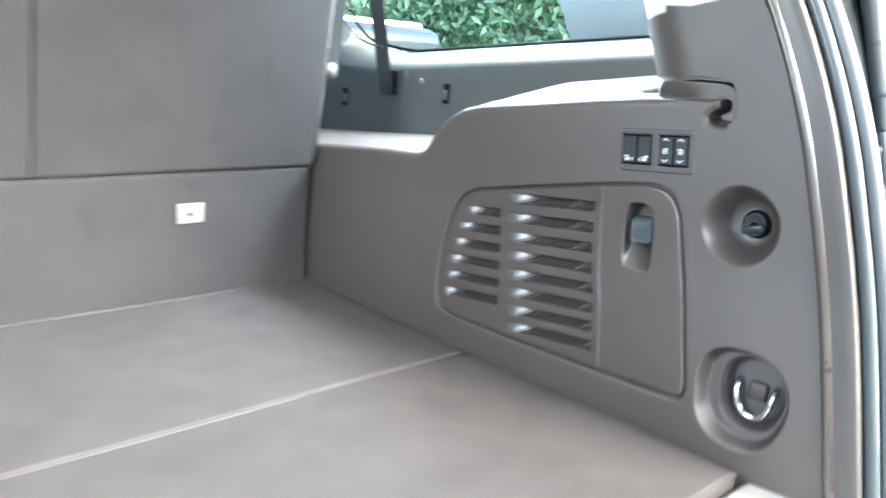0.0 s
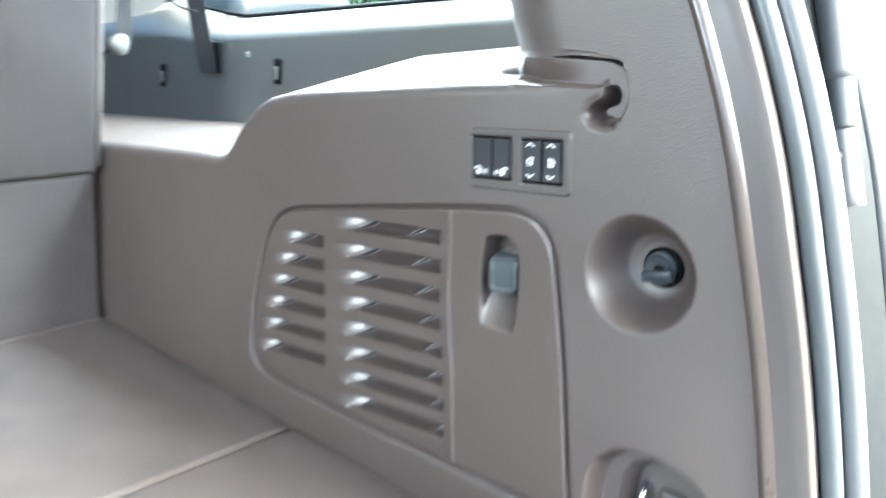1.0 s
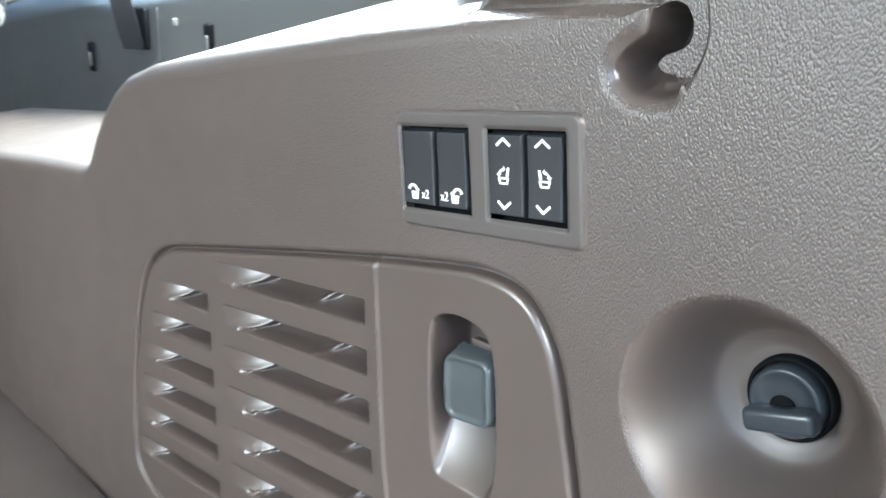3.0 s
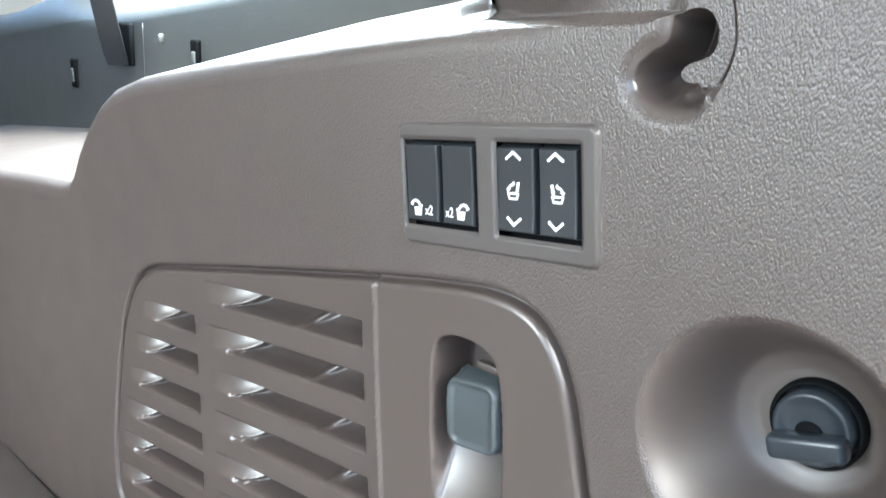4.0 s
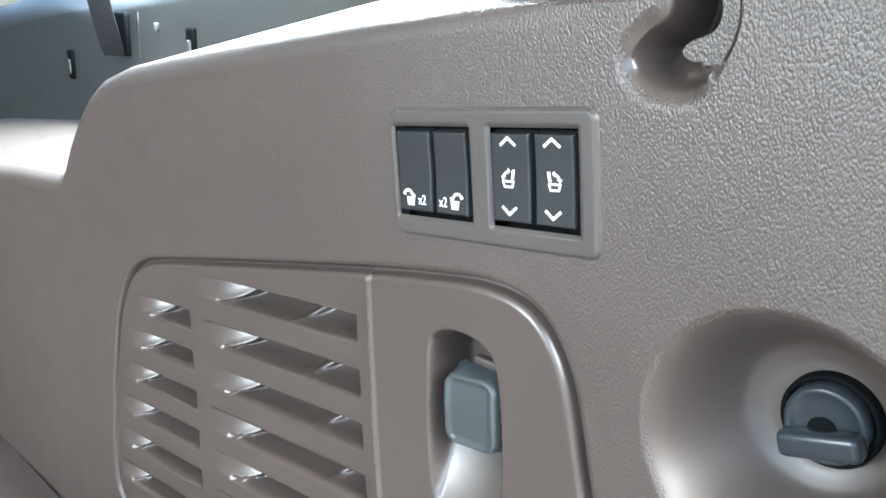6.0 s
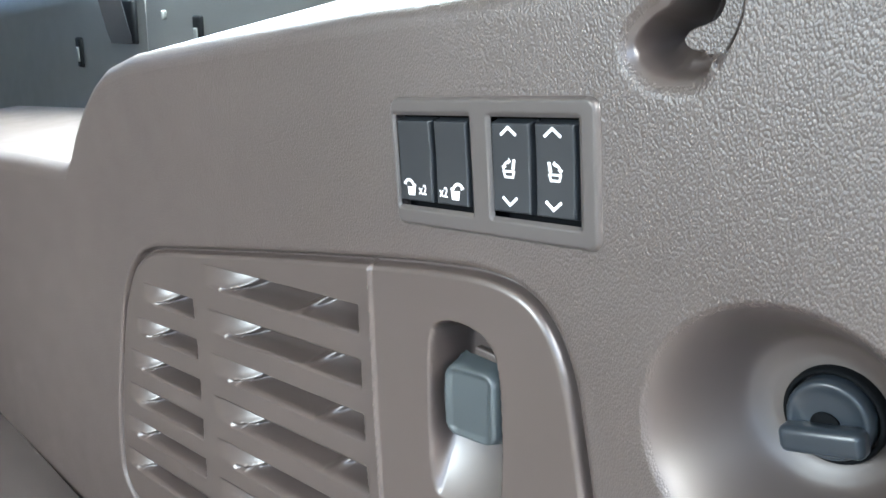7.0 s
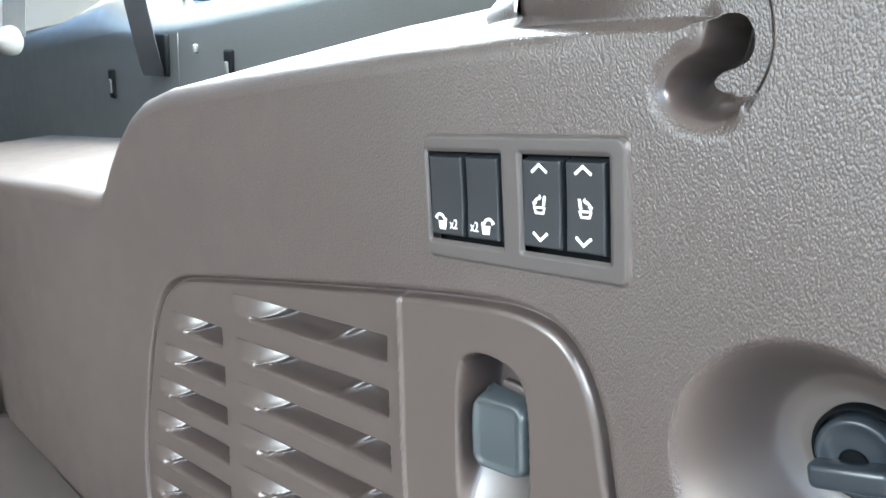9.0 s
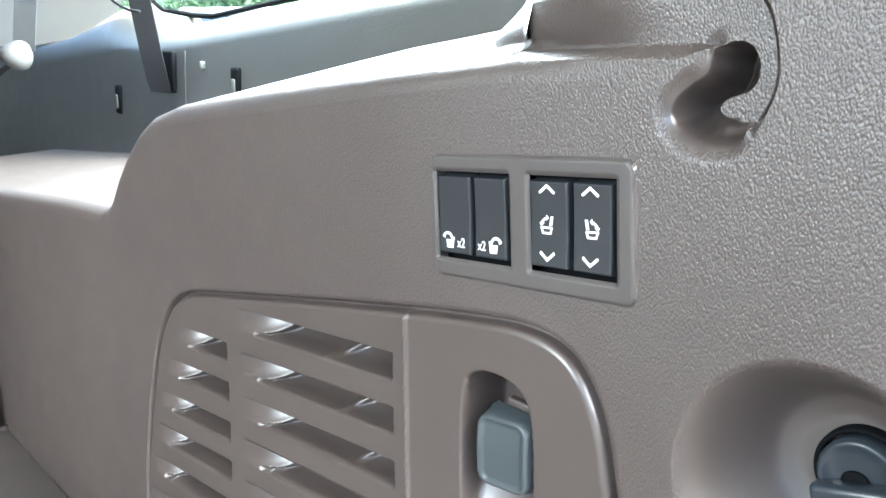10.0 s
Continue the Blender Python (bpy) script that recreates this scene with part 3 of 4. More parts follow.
# ---- seat belts ----
def webbing(points, width, across, name, mat, parent, thick=0.0014):
    w = Vector(across).normalized() * width / 2
    bm = bmesh.new()
    pts = [Vector(p) for p in points]
    rings = []
    for i, p in enumerate(pts):
        d = (pts[min(i + 1, len(pts) - 1)] - pts[max(i - 1, 0)]).normalized()
        n = d.cross(w).normalized() * thick / 2
        rings.append([bm.verts.new(p + q) for q in (w + n, w - n, -w - n, -w + n)])
    for a, b in zip(rings[:-1], rings[1:]):
        for k in range(4):
            bm.faces.new((a[k], a[(k + 1) % 4], b[(k + 1) % 4], b[k]))
    bm.faces.new(rings[0]), bm.faces.new(rings[-1])
    return part(name, bm, mat, parent, smooth=False)


belt = thing("seat_belt", "dark grey seat belt entering a quarter trim slot", "seat belt")
webbing([(1.024, 1.376, 0.338), (1.021, 1.379, 0.352), (1.016, 1.382, 0.385), (1.009, 1.388, 0.44), (0.996, 1.398, 0.53), (0.976, 1.453, 0.75), (0.966, 1.483, 0.92)], 0.029, (-0.55, 0.85, 0.0), "webbing", M_belt, belt)
part("cord", tube([(1.003, 1.377, 0.4305), (1.0, 1.395, 0.4315), (1.0, 1.416, 0.4345), (1.0, 1.442, 0.4415), (1.0, 1.465, 0.4505), (1.0, 1.488, 0.464), (1.0, 1.504, 0.480), (1.0, 1.514, 0.511), (1.0, 1.52, 0.62)], 0.0017, 8), M_belt, belt, "thin black cord")
part("slot", block(1.0300, 1.039, 1.357, 1.394, 0.338, 0.387, 0.003), M_black, belt)
part("guide", block(1.020, 1.034, 1.393, 1.401, 0.340, 0.368, 0.003), M_guide, belt, "pale plastic slot liner")

belt_2 = thing("seat_belt", "grey seat belt through a white guide beside the seat", "seat belt")
webbing([(0.865, 1.347, 0.385), (0.872, 1.352, 0.43), (0.885, 1.36, 0.52), (0.91, 1.38, 0.72), (0.93, 1.40, 0.92)], 0.022, (0.8, -0.6, 0.0), "webbing", M_belt_pale, belt_2)
webbing([(0.860, 1.350, 0.378), (0.852, 1.395, 0.360), (0.848, 1.45, 0.338), (0.842, 1.50, 0.315)], 0.008, (0.8, -0.6, 0.0), "lower_webbing", M_belt_pale, belt_2)
g = bmesh.new()
bmesh.ops.create_uvsphere(g, u_segments=24, v_segments=14, radius=1.0)
for v in g.verts:
    v.co = Vector((0.857 + 0.0165 * v.co.x, 1.346 + 0.010 * v.co.y, 0.381 + 0.0145 * v.co.z * (1.0 + 0.5 * v.co.x * 0.6)))
part("guide", g, M_guide, belt_2, "pale plastic belt guide")

# ---- load floor ----
def carpet(name, x0, x1, y0, y1, z, mat, parent, label=""):
    xs, ys = np.linspace(x0, x1, 90), np.concatenate([np.linspace(y0, y0 + 0.008, 8), np.linspace(y0 + 0.015, y1 - 0.015, 45), np.linspace(y1 - 0.008, y1, 8)])
    gx, gy = np.meshgrid(xs, ys, indexing="ij")
    edge = np.minimum.reduce([gx - x0, x1 - gx, gy - y0, y1 - gy])
    zz = z - 0.004 * (1 - smooth(0, 0.006, edge)) + 0.0012 * np.sin(gx * 7 + 2) * np.sin(gy * 9 + gx * 3)
    top = np.stack([gx, gy, zz], -1)
    return grid(name, top[:, ::-1], mat, parent, label)


floor = tagged(new("floor"), "taupe carpeted load floor in two boards", "floor", kind="structure")
carpet("board", -0.75, 0.8025, 0.437, 0.8775, 0.0, M_carpet, floor)
carpet("board", -0.75, 0.8015, 0.8800, 1.312, 0.0, M_carpet, floor)
part("fold_line", block(-0.75, 0.50, 0.8774, 0.8801, -0.012, -0.0026, 0.0008), M_binding, floor, "pale bound fold line")
part("board_core", block(-0.75, 0.7990, 0.4385, 1.31, -0.03, -0.0045), M_carpet, floor)
part("edge_roll", tube([(x, 1.299 + 0.003 * math.sin(x * 9), -0.002) for x in np.linspace(-0.7, 0.808, 24)], 0.005, 8), M_carpet, floor, "rolled carpet edge at the seat")
sill = []
for y, z in ((0.440, -0.040), (0.437, -0.020), (0.425, -0.013), (0.33, -0.016), (0.26, -0.022), (0.245, -0.045), (0.24, -0.30)):
    sill.append(np.stack([np.linspace(-0.75, 0.86, 30), np.full(30, y), np.full(30, z)], -1))
tagged(grid("trim_sill", np.stack(sill, 1), M_sill), "pale plastic sill plate behind the load floor", "sill", kind="structure")

# ---- third-row seat back, carpeted behind ----
seat = thing("rear_seat_back", "upright third-row seat backs covered in grey carpet", "car seat")


def seat_face(name, x0, x1, z0, z1, y_low, y_high, parent, label=""):
    xs = np.concatenate([np.linspace(x0, x0 + 0.03, 8), np.linspace(x0 + 0.05, x1 - 0.05, 24), np.linspace(x1 - 0.03, x1, 8)])
    zz = np.concatenate([np.linspace(z0, z0 + 0.02, 6), np.linspace(z0 + 0.035, z1 - 0.03, 24), np.linspace(z1 - 0.02, z1, 6)])
    gx, gz = np.meshgrid(xs, zz, indexing="ij")
    edge = np.minimum.reduce([gx - x0, x1 - gx, gz - z0, z1 - gz])
    lean = y_low + (y_high - y_low) * (gz - z0) / (z1 - z0)
    r = 0.0045
    y = lean + r * (1 - np.sqrt(np.clip(1 - (1 - np.clip(edge / r, 0, 1)) ** 2, 0, 1))) + 0.0015 * np.sin(gx * 11) * np.sin(gz * 8 + 1)
    # walls back from the rim
    p = np.stack([gx, y, gz], -1)
    ob = grid(name, p, M_flap, parent, label)
    rim = np.concatenate([p[:, 0], p[-1, 1:], p[-2::-1, -1], p[0, -2:0:-1]])
    grid("side_wall", np.stack([rim, rim + np.array([0, 0.085, 0])], 1), M_flap, ob, closed=True)
    return ob


seat_face("backrest", 0.3190, 0.797, 0.2116, 0.64, 1.300, 1.2553, seat)
seat_face("backrest", -0.72, 0.3186, 0.2116, 0.64, 1.300, 1.2553, seat)
seat_face("lower_flap", -0.72, 0.794, -0.006, 0.2112, 1.302, 1.303, seat)
part("piping", tube([(0.797, 1.302, 0.222), (0.799, 1.292, 0.32), (0.7995, 1.273, 0.50), (0.80, 1.259, 0.62)], 0.0045, 8), M_binding, seat, "pale edge piping")
tag = part("tag", block(0.5385, 0.5825, 1.2985, 1.3015, 0.1275, 0.1605, 0.001), M_tag, seat, "small white sewn fabric tag")
part("print", block(0.553, 0.566, 1.2983, 1.2990, 0.140, 0.146), M_binding, tag, "faint print")

# ---- tie-down loop ----
loop = thing("tie_down_loop", "polished steel tie-down loop in a stepped recess of the side trim", "tie-down")
pts = [(0.860, 0.4775, 0.091), (0.848, 0.4775, 0.087), (0.842, 0.4750, 0.072), (0.842, 0.4665, 0.0550), (0.842, 0.4530, 0.0505), (0.842, 0.4400, 0.0540), (0.842, 0.4320, 0.070), (0.848, 0.4325, 0.087), (0.860, 0.4330, 0.091)]
smoothed = [Vector(p) for p in pts]
for _ in range(3):
    smoothed = [smoothed[0]] + [v for a, b in zip(smoothed[:-1], smoothed[1:]) for v in (a.lerp(b, 0.25), a.lerp(b, 0.75))] + [smoothed[-1]]
part("loop", tube(smoothed, 0.0040, 14), M_chrome, loop)
part("base_block", block(0.852, 0.872, 0.443, 0.467, 0.068, 0.092, 0.005), M_trim, loop)

# ---- latch of the access door ----
latch = thing("door_latch", "blue-grey plastic push latch in the pocket of the access door", "latch")
n, m = 40, 46
uu, vv = np.meshgrid(np.linspace(0, 1, n), np.linspace(0, 1, m), indexing="ij")
yy = 0.6455 - 0.0345 * uu - 0.0035 * (1 - vv)
zz = 0.2205 + 0.0365 * vv + 0.0045 * uu
edge = np.minimum.reduce([uu * 0.030, (1 - uu) * 0.030, vv * 0.0385, (1 - vv) * 0.0385])
corner_r = 0.0085
cu = np.maximum(corner_r - np.minimum(uu, 1 - uu) * 0.030, 0)
cv = np.maximum(corner_r - np.minimum(vv, 1 - vv) * 0.0385, 0)
rd = corner_r - np.hypot(cu, cv)
edge = np.where((cu > 0) & (cv > 0), rd, edge)
lift = 0.012 * (1 - smooth(-0.001, 0.0034, edge)) + 0.0012 * smooth(0.0035, 0.0065, edge) + 0.0015 * smooth(0.5, 1.0, vv)
xx = 0.8245 + lift
grid("button", np.stack([xx, yy, zz], -1), M_latch, latch, keep=centre(edge) > -0.0007)
part("spring_tab", block(0.834, 0.838, 0.613, 0.632, 0.2595, 0.2635, 0.001), M_trim, latch, "pale clip behind the button")

# ---- power outlet ----
outlet = thing("power_outlet", "charcoal power outlet with a round push-in cap", "power outlet")
OC = (0.8640, 0.4970, 0.2745)


def turned(profile, name, mat, parent, sides=48, label=""):
    """A turned part about the outlet's axis; profile: (radius, out of the wall)."""
    a = np.linspace(0, 2 * math.pi, sides, endpoint=False)
    p = np.stack([np.stack([OC[0] - h + 0 * a, OC[1] + r * np.cos(a), OC[2] + r * np.sin(a)], -1) for r, h in profile], 1)
    return grid(name, p[::-1], mat, parent, label, closed=True)


turned([(0.0169, -0.008), (0.0167, 0.0010), (0.0160, 0.0022), (0.0150, 0.0022), (0.0146, 0.0005), (0.0146, -0.004)], "socket_ring", M_black, outlet)
cap = turned([(0.0140, -0.004), (0.0140, 0.0046), (0.0133, 0.0062), (0.0120, 0.0067), (0.0111, 0.0058), (0.007, 0.0053), (0.0001, 0.0051)], "cap", M_cap, outlet)
bar = block(OC[0] - 0.0128, OC[0] - 0.004, OC[1] - 0.0128, OC[1] + 0.0146, OC[2] - 0.0100, OC[2] - 0.0006, 0.0027, 4)
bmesh.ops.rotate(bar, cent=OC, matrix=Matrix.Rotation(radians(-16), 3, "X"), verts=bar.verts)
part("grip", bar, M_cap, cap)
# flattened black bulge; its colour gives the shade inside the cap's thumb hollow
hollow = bmesh.new()
bmesh.ops.create_uvsphere(hollow, u_segments=24, v_segments=12, radius=1.0)
for v in hollow.verts:
    v.co = Vector((OC[0] - 0.0056 + 0.0012 * v.co.x, OC[1] + 0.0005 + 0.0050 * v.co.y, OC[2] - 0.0018 + 0.0046 * v.co.z))
part("hollow_shade", hollow, M_black, cap, "black bulge painted as the shade of the thumb hollow")

# ---- switch panel ----
panel = thing("switch_panel", "taupe bezel with four charcoal seat-folding switches in the side trim", "switch panel")
X0 = 0.8265


def place(u, v, w):
    """A point of the switch panel: u to the rear, v up, w out of the wall."""
    u, v, w = np.broadcast_arrays(np.asarray(u, float), np.asarray(v, float), np.asarray(w, float))
    return np.stack([X0 - w, BEZEL_AT[0] + u * BU[0] + v * BV[0], BEZEL_AT[1] + u * BU[1] + v * BV[1]], -1)


def box_distance(u, v, u0, u1, v0, v1, r):
    qu = np.abs(u - (u0 + u1) / 2) - (u1 - u0) / 2 + r
    qv = np.abs(v - (v0 + v1) / 2) - (v1 - v0) / 2 + r
    return np.hypot(np.maximum(qu, 0), np.maximum(qv, 0)) + np.minimum(np.maximum(qu, qv), 0) - r


OPEN_L, OPEN_R = (-0.0476, -0.0050, -0.0187, 0.0192), (0.0054, 0.0460, -0.0187, 0.0192)
lines_u = lines(np.arange(-0.0540, 0.0571, 0.0006), *[e + k for e in (OPEN_L[0], OPEN_L[1], OPEN_R[0], OPEN_R[1]) for k in (-0.0003, 0.0003)])
lines_v = lines(np.arange(-0.0308, 0.0306, 0.0006), *[e + k for e in (OPEN_L[2], OPEN_L[3]) for k in (-0.0003, 0.0003)])
gu, gv = np.meshgrid(lines_u, lines_v, indexing="ij")
so = box_distance(gu, gv, -0.0520, 0.0558, -0.0286, 0.0280, 0.0065)
si = np.minimum(box_distance(gu, gv, *OPEN_L, 0.0006), box_distance(gu, gv, *OPEN_R, 0.0006))
w = -0.0025 + 0.0045 * smooth(0.0, 0.0034, -so) - 0.0013 * (1 - smooth(-0.0003, 0.0014, si))
grid("bezel", place(gu, gv, w)[:, ::-1], M_bezel, panel, keep=((centre(si) > -0.0001) & (centre(so) < 0.0))[:, ::-1])
bm = bmesh.new()
backing = place(np.array([-0.052, 0.052, 0.052, -0.052]), np.array([-0.026, -0.026, 0.026, 0.026]), -0.0065)
bm.faces.new([bm.verts.new(c) for c in backing])
part("backing", bm, M_black, panel)


def switch(u0, u1, v0, v1, high, low_end):
    """One rocker: gently hollowed along v, rounded at the rim."""
    us = np.unique(np.concatenate([np.linspace(u0, u0 + 0.0018, 7), np.linspace(u0 + 0.002, u1 - 0.002, 14), np.linspace(u1 - 0.0018, u1, 7)]))
    vs = np.unique(np.concatenate([np.linspace(v0, v0 + 0.0018, 7), np.linspace(v0 + 0.002, v1 - 0.002, 26), np.linspace(v1 - 0.0018, v1, 7)]))
    a, b = np.meshgrid(us, vs, indexing="ij")
    sd = box_distance(a, b, u0, u1, v0, v1, 0.0010)
    k = (b - v0) / (v1 - v0)
    h = low_end + (high - low_end) * k
    return grid("switch", place(a, b, h - 0.0050 * (1 - smooth(-0.0002, 0.0014, -sd)) - 0.0004 * np.sin(math.pi * k))[:, ::-1], M_switch, panel), (lambda v: low_end + (high - low_end) * (v - v0) / (v1 - v0) - 0.0004 * math.sin(math.pi * (v - v0) / (v1 - v0)))


def flat_mark(name, polys, height, parent):
    """Printed shapes, each a closed outline in the panel's u and v, a hair proud of the switch."""
    bm = bmesh.new()
    for poly in polys:
        n = len(poly)
        top = [bm.verts.new(tuple(place(u, v, height(v) + 0.00018))) for u, v in poly]
        low_v = [bm.verts.new(tuple(place(u, v, height(v) - 0.0002))) for u, v in poly]
        bm.faces.new(top)
        for i in range(n):
            bm.faces.new((top[i], top[(i + 1) % n], low_v[(i + 1) % n], low_v[i]))
    return part(name, bm, M_mark, parent, smooth=False)


def stroke(points, t):
    """Short bars along a line."""
    out = []
    for (a, b), (c, d) in zip(points[:-1], points[1:]):
        ln = math.hypot(c - a, d - b)
        ex, ey = (c - a) / ln * t / 2, (d - b) / ln * t / 2
        out.append([(a - ex * 0.6 - ey, b - ey * 0.6 + ex), (a - ex * 0.6 + ey, b - ey * 0.6 - ex), (c + ex * 0.6 + ey, d + ey * 0.6 - ex), (c + ex * 0.6 - ey, d + ey * 0.6 + ex)])
    return out


def arc(cu, cv, r, a0, a1, n=7):
    return [(cu + r * math.cos(radians(a)), cv + r * math.sin(radians(a))) for a in np.linspace(a0, a1, n)]


def lettering(text, u, v, size, height, parent):
    curve = bpy.data.curves.new("lettering", "FONT")
    curve.body, curve.size, curve.extrude, curve.align_x, curve.align_y, curve.resolution_u = text, size, 0.0001, "CENTER", "CENTER", 3
    tmp = new("lettering_tmp", curve)
    me = bpy.data.meshes.new_from_object(tmp.evaluated_get(bpy.context.evaluated_depsgraph_get()))
    bpy.data.objects.remove(tmp)
    for vert in me.vertices:
        x, y, z = vert.co
        vert.co = place(u + x * 0.8, v + y, height(v + y) + 0.0001 + z)[...].tolist()
    return finish("lettering", me, M_mark, parent, smooth=False)


def mirror(polys, axis):
    return [[(2 * axis - u, v) for u, v in poly][::-1] for poly in polys]


# the two tall rockers: arrows up and down, and a folding seat between them
LOW_V, HIGH_V = -0.0171, 0.0178
for k, (u0, u1) in enumerate(((0.0053, 0.0252), (0.0260, 0.0450))):
    ob, h = switch(u0, u1, LOW_V, HIGH_V, 0.0016, 0.0022)
    m = (u0 + u1) / 2 - 0.0006
    flat_mark("arrow_up", stroke([(m - 0.0034, 0.0126), (m, 0.0152), (m + 0.0034, 0.0126)], 0.00105), h, ob)
    flat_mark("arrow_down", stroke([(m - 0.0032, -0.0106), (m, -0.0132), (m + 0.0032, -0.0106)], 0.00105), h, ob)
    icon = stroke([(m - 0.0029, -0.0008), (m - 0.0021, -0.0029), (m + 0.0015, -0.0029), (m + 0.0022, -0.0008), (m - 0.0029, -0.0008)], 0.0008)
    icon += [[(m + 0.0010, 0.0000), (m + 0.0017, 0.0036), (m + 0.0029, 0.0036), (m + 0.0023, 0.0000)]]
    icon += stroke(arc(m + 0.0004, -0.0004, 0.0033, 100, 160), 0.0009)
    icon += [[(m - 0.0006, 0.0018), (m + 0.0007, 0.0029), (m - 0.0003, 0.0041)], [(m - 0.0038, 0.0011), (m - 0.0014, 0.0010), (m - 0.0029, -0.0003)]]
    flat_mark("seat_symbol", mirror(icon, m + 0.0002) if k else icon, h, ob)
# the two press switches: a folding seat and "x2"
for k, (u0, u1) in enumerate(((-0.0472, -0.0262), (-0.0254, -0.0060))):
    ob, h = switch(u0, u1, LOW_V, HIGH_V, 0.0015, 0.0021)
    iu = u0 + 0.0074 if k == 0 else u0 + 0.0122
    icon = [[(iu - 0.0018, -0.0103), (iu - 0.0012, -0.0138), (iu + 0.0024, -0.0138), (iu + 0.0029, -0.0103)]]
    icon += [[(iu + 0.0012, -0.0100), (iu + 0.0012, -0.0090), (iu + 0.0030, -0.0090), (iu + 0.0032, -0.0100)]]
    icon += stroke(arc(iu - 0.0010, -0.0102, 0.0027, 150, 30), 0.0011)
    icon += [[(iu - 0.0042, -0.0090), (iu - 0.0024, -0.0074), (iu - 0.0026, -0.0098)]]
    flat_mark("seat_symbol", mirror(icon, iu) if k else icon, h, ob)
    lettering("x2", u0 + (0.0146 if k == 0 else 0.0050), -0.0114, 0.0058, h, ob)

# ---- the rest of the car body, to close the place ----
def wall(name, x0, x1, y0, y1, z0, z1, mat, label, category="car body"):
    return tagged(part(name, block(x0, x1, y0, y1, z0, z1, 0.01), mat, smooth=False), label, category, kind="structure")


wall("ceiling", -0.80, 1.10, 0.42, 3.2, 0.96, 1.04, M_cream, "cream fabric headliner", "ceiling")
wall("wall_left_low", -0.86, -0.78, 0.40, 3.2, -0.30, 0.44, M_trim, "taupe side trim")
wall("wall_left_pillar", -0.86, -0.78, 0.36, 0.60, 0.46, 0.96, M_cream, "cream rear pillar")
wall("wall_left_centre", -0.86, -0.78, 1.22, 1.50, 0.46, 0.96, M_cream, "cream centre pillar")
wall("wall_left_front", -0.86, -0.78, 2.25, 3.2, 0.46, 0.96, M_cream, "cream front pillar")
wall("wall_right_front", 1.06, 1.12, 1.75, 3.2, -0.30, 0.96, M_quarter, "grey body side")
wall("wall_front", -0.86, 1.12, 3.2, 3.26, -0.30, 0.72, M_quarter, "grey dashboard bulkhead")
wall("roof_skin", -0.90, 1.16, 0.36, 3.3, 1.042, 1.06, M_paint, "silver-blue car roof")
wall("floor_pan", -0.86, 1.06, 0.25, 3.2, -0.36, -0.305, M_black, "black floor pan")

tailgate = thing("tailgate", "raised tailgate with grey inner trim", "tailgate")
bm = bmesh.new()
bmesh.ops.create_cube(bm, size=1.0)
bmesh.ops.scale(bm, vec=(1.75, 1.15, 0.10), verts=bm.verts)
bmesh.ops.bevel(bm, geom=list(bm.edges), offset=0.035, segments=3, profile=0.5, affect="EDGES")
bmesh.ops.transform(bm, matrix=pose(0.12, -0.19, 1.26, -22, 0, 0), verts=bm.verts)
part("inner_trim", bm, M_quarter, tailgate)

# ---- outside ----
GROUND = -0.85
bm = bmesh.new()
bmesh.ops.create_grid(bm, x_segments=4, y_segments=4, size=150)
bmesh.ops.translate(bm, vec=(0, 0, GROUND - 0.02), verts=bm.verts)
tagged(part("ground", bm, M_grass, smooth=False), "green lawn", "ground", kind="structure")
bm = block(-8, 7.6, -9, 30, GROUND - 0.1, GROUND, 0.01)
tagged(part("pavement", bm, M_paving, smooth=False), "grey asphalt driveway", "pavement", kind="structure")


# unseen wall, added only to keep low rear daylight off the side trim
M_blocker = material("brown_blocker_wall", (0.16, 0.11, 0.09), 0.85, mottled=0.25, mottle_size=3, grain=("fibres", 40, 0.006, 0.5))
tagged(part("wall_light_block", block(-9.0, 3.2, -3.6, -3.3, GROUND, 1.7, 0.02), M_blocker, smooth=False), "unseen brown wall added behind the car to block low rear daylight", "wall", kind="structure")


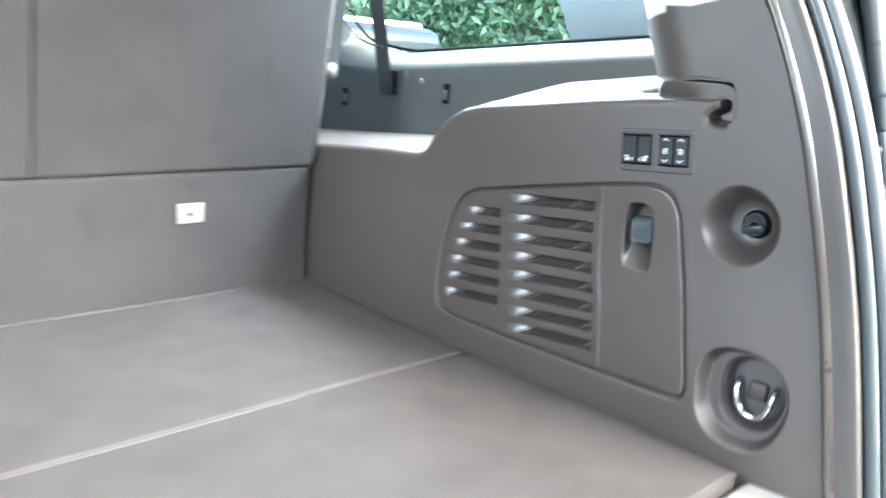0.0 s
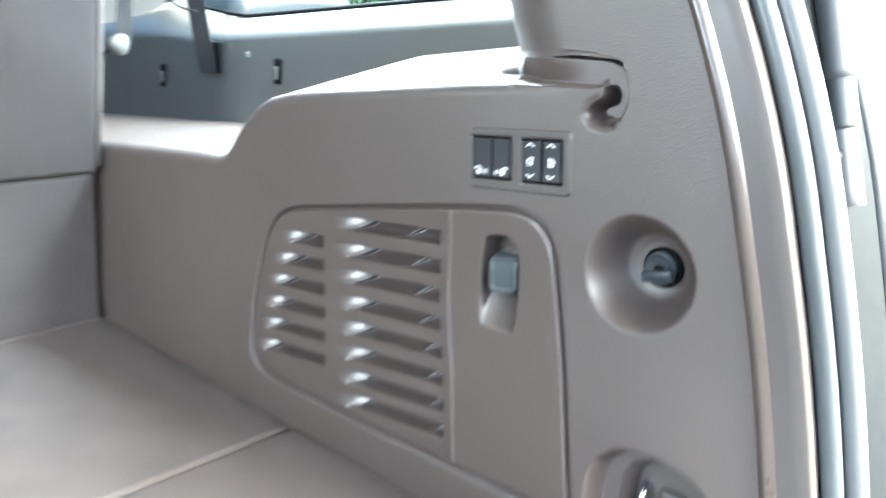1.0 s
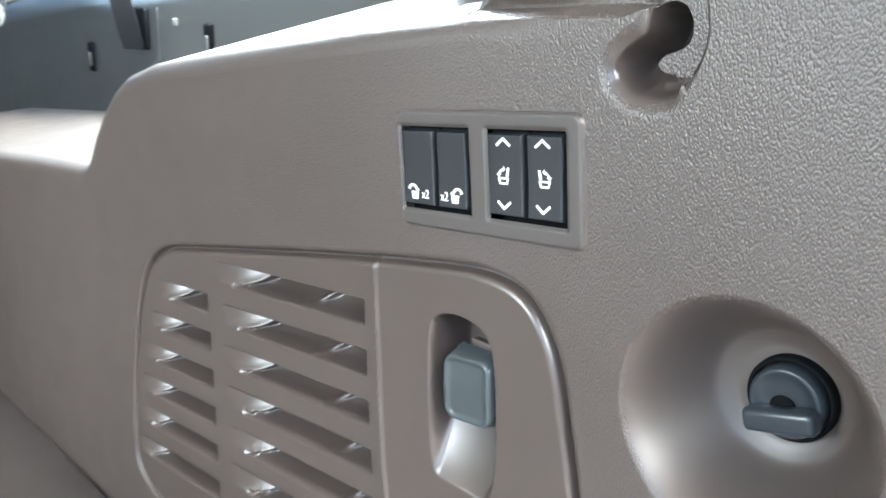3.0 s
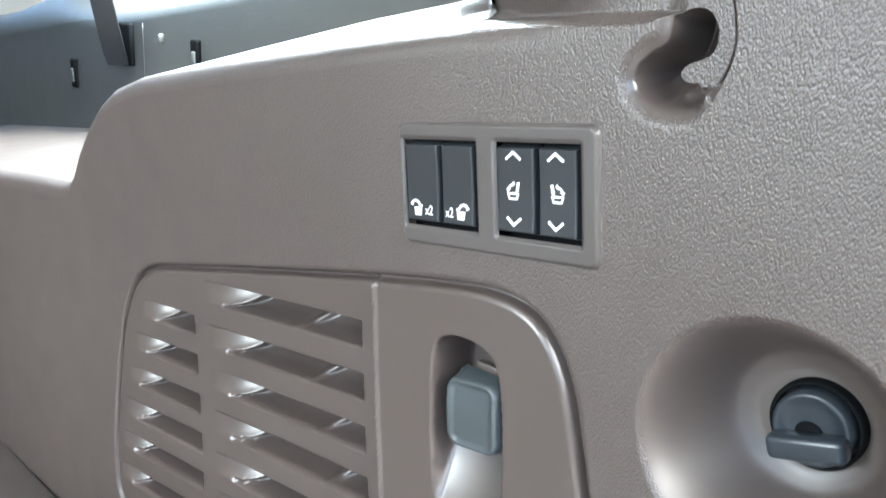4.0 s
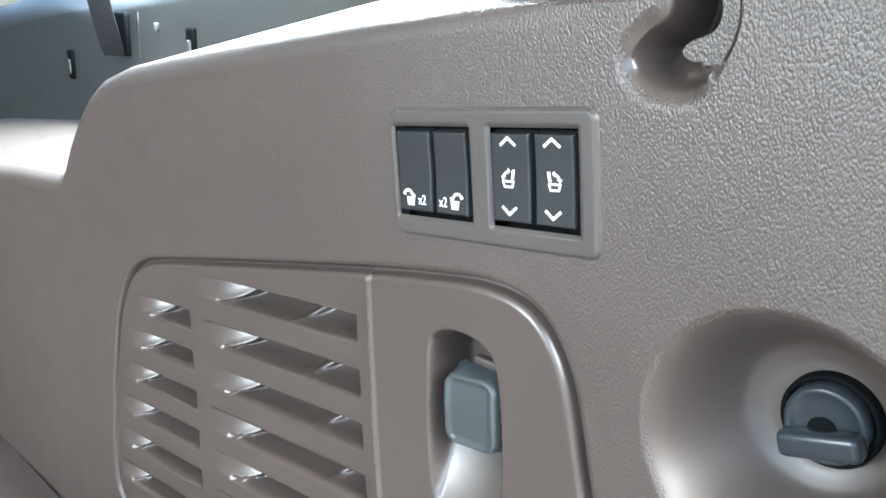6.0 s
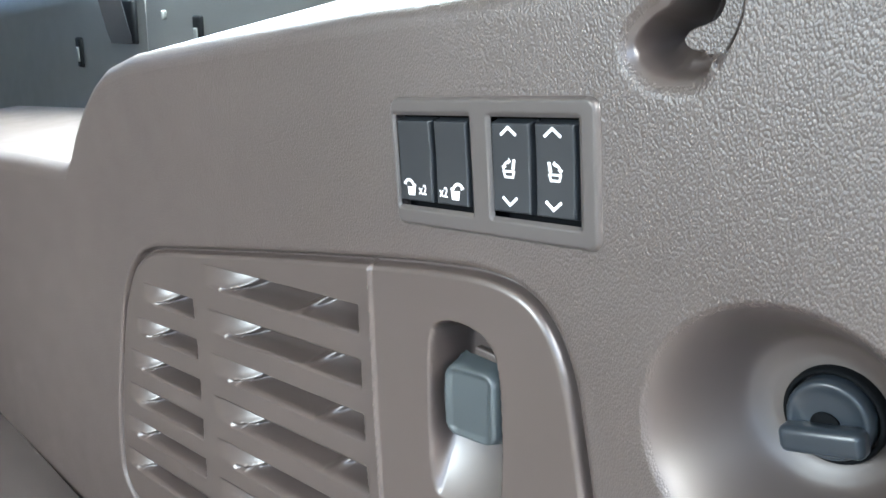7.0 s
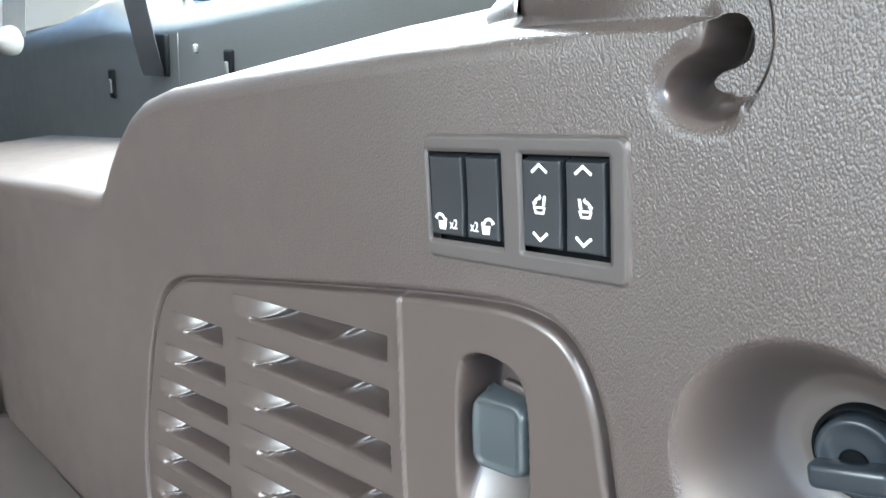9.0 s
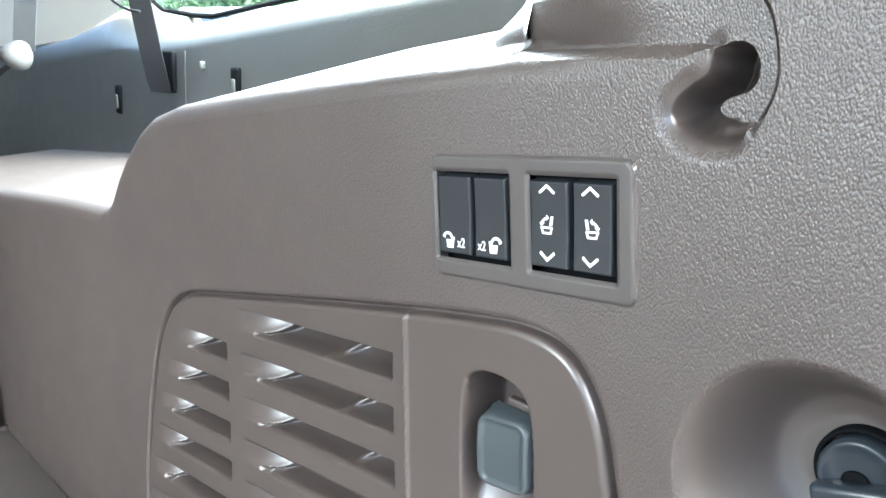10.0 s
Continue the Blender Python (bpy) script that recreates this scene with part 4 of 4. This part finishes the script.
def hedge(x0, x1, y0, y1, z1, count, seed):
    rng = np.random.default_rng(seed)
    c = np.stack([rng.uniform(x0, x1, count), rng.uniform(y0, y1, count), GROUND + (z1 - GROUND) * rng.uniform(0, 1, count) ** 0.8], -1)
    c[:, 2] += 0.5 * np.sin(c[:, 1] * 0.9) * (c[:, 2] - GROUND) / (z1 - GROUND)
    a, b = rng.normal(size=(count, 3)), rng.normal(size=(count, 3))
    a /= np.linalg.norm(a, axis=1)[:, None]
    b -= (a * b).sum(1)[:, None] * a
    b /= np.linalg.norm(b, axis=1)[:, None]
    ln = rng.uniform(0.05, 0.12, count)[:, None]
    v = np.stack([c - a * ln, c - b * ln * 0.4, c + a * ln, c + b * ln * 0.4], 1).reshape(-1, 3)
    me = bpy.data.meshes.new("hedge")
    me.from_pydata(v.tolist(), [], np.arange(len(v)).reshape(-1, 4).tolist())
    return finish("hedge", me, M_leaf, smooth=False)


tagged(hedge(9.0, 10.6, -4, 26, 1.7, 90000, 5), "tall leafy green hedge beyond the driveway", "hedge", kind="stuff")

def parked_car(x, y, label, mat, front):
    """A plain road car, side-on, seen from afar: body, glazed cabin, roof, mirrors and wheels."""
    car = thing("parked_car", label, "car", at=(x, y, GROUND))
    for name, x0, x1, y0, y1, z0, z1, m, r in (("body", -0.85, 0.85, -2.3, 2.3, 0.25, 0.95, mat, 0.14), ("cabin", -0.70, 0.70, -1.6 + front, 1.1 + front, 0.90, 1.42, M_tint, 0.16),
                                               ("roof", -0.64, 0.64, -1.3 + front, 0.8 + front, 1.38, 1.47, mat, 0.04)):
        part(name, block(x + x0, x + x1, y + y0, y + y1, GROUND + z0, GROUND + z1, r, 4), m, car)
    part("mirror", block(x - 1.0, x - 0.8, y - 1.2 + front, y - 1.08 + front, GROUND + 0.93, GROUND + 1.08, 0.04), mat, car)
    for wx in (-0.78, 0.78):
        for wy in (-1.4, 1.4):
            bm = bmesh.new()
            bmesh.ops.create_cone(bm, cap_ends=True, segments=24, radius1=0.33, radius2=0.33, depth=0.2,
                                  matrix=Matrix.Translation((x + wx, y + wy, GROUND + 0.33)) @ Matrix.Rotation(radians(90), 4, "Y"))
            part("wheel", bm, M_tyre, car)
    return car


parked_car(5.2, 7.6, "white parked car with dark windows beside the hedge", M_siding, 0.3)
parked_car(6.3, 1.2, "white parked car with dark glass", M_siding, 0.2)
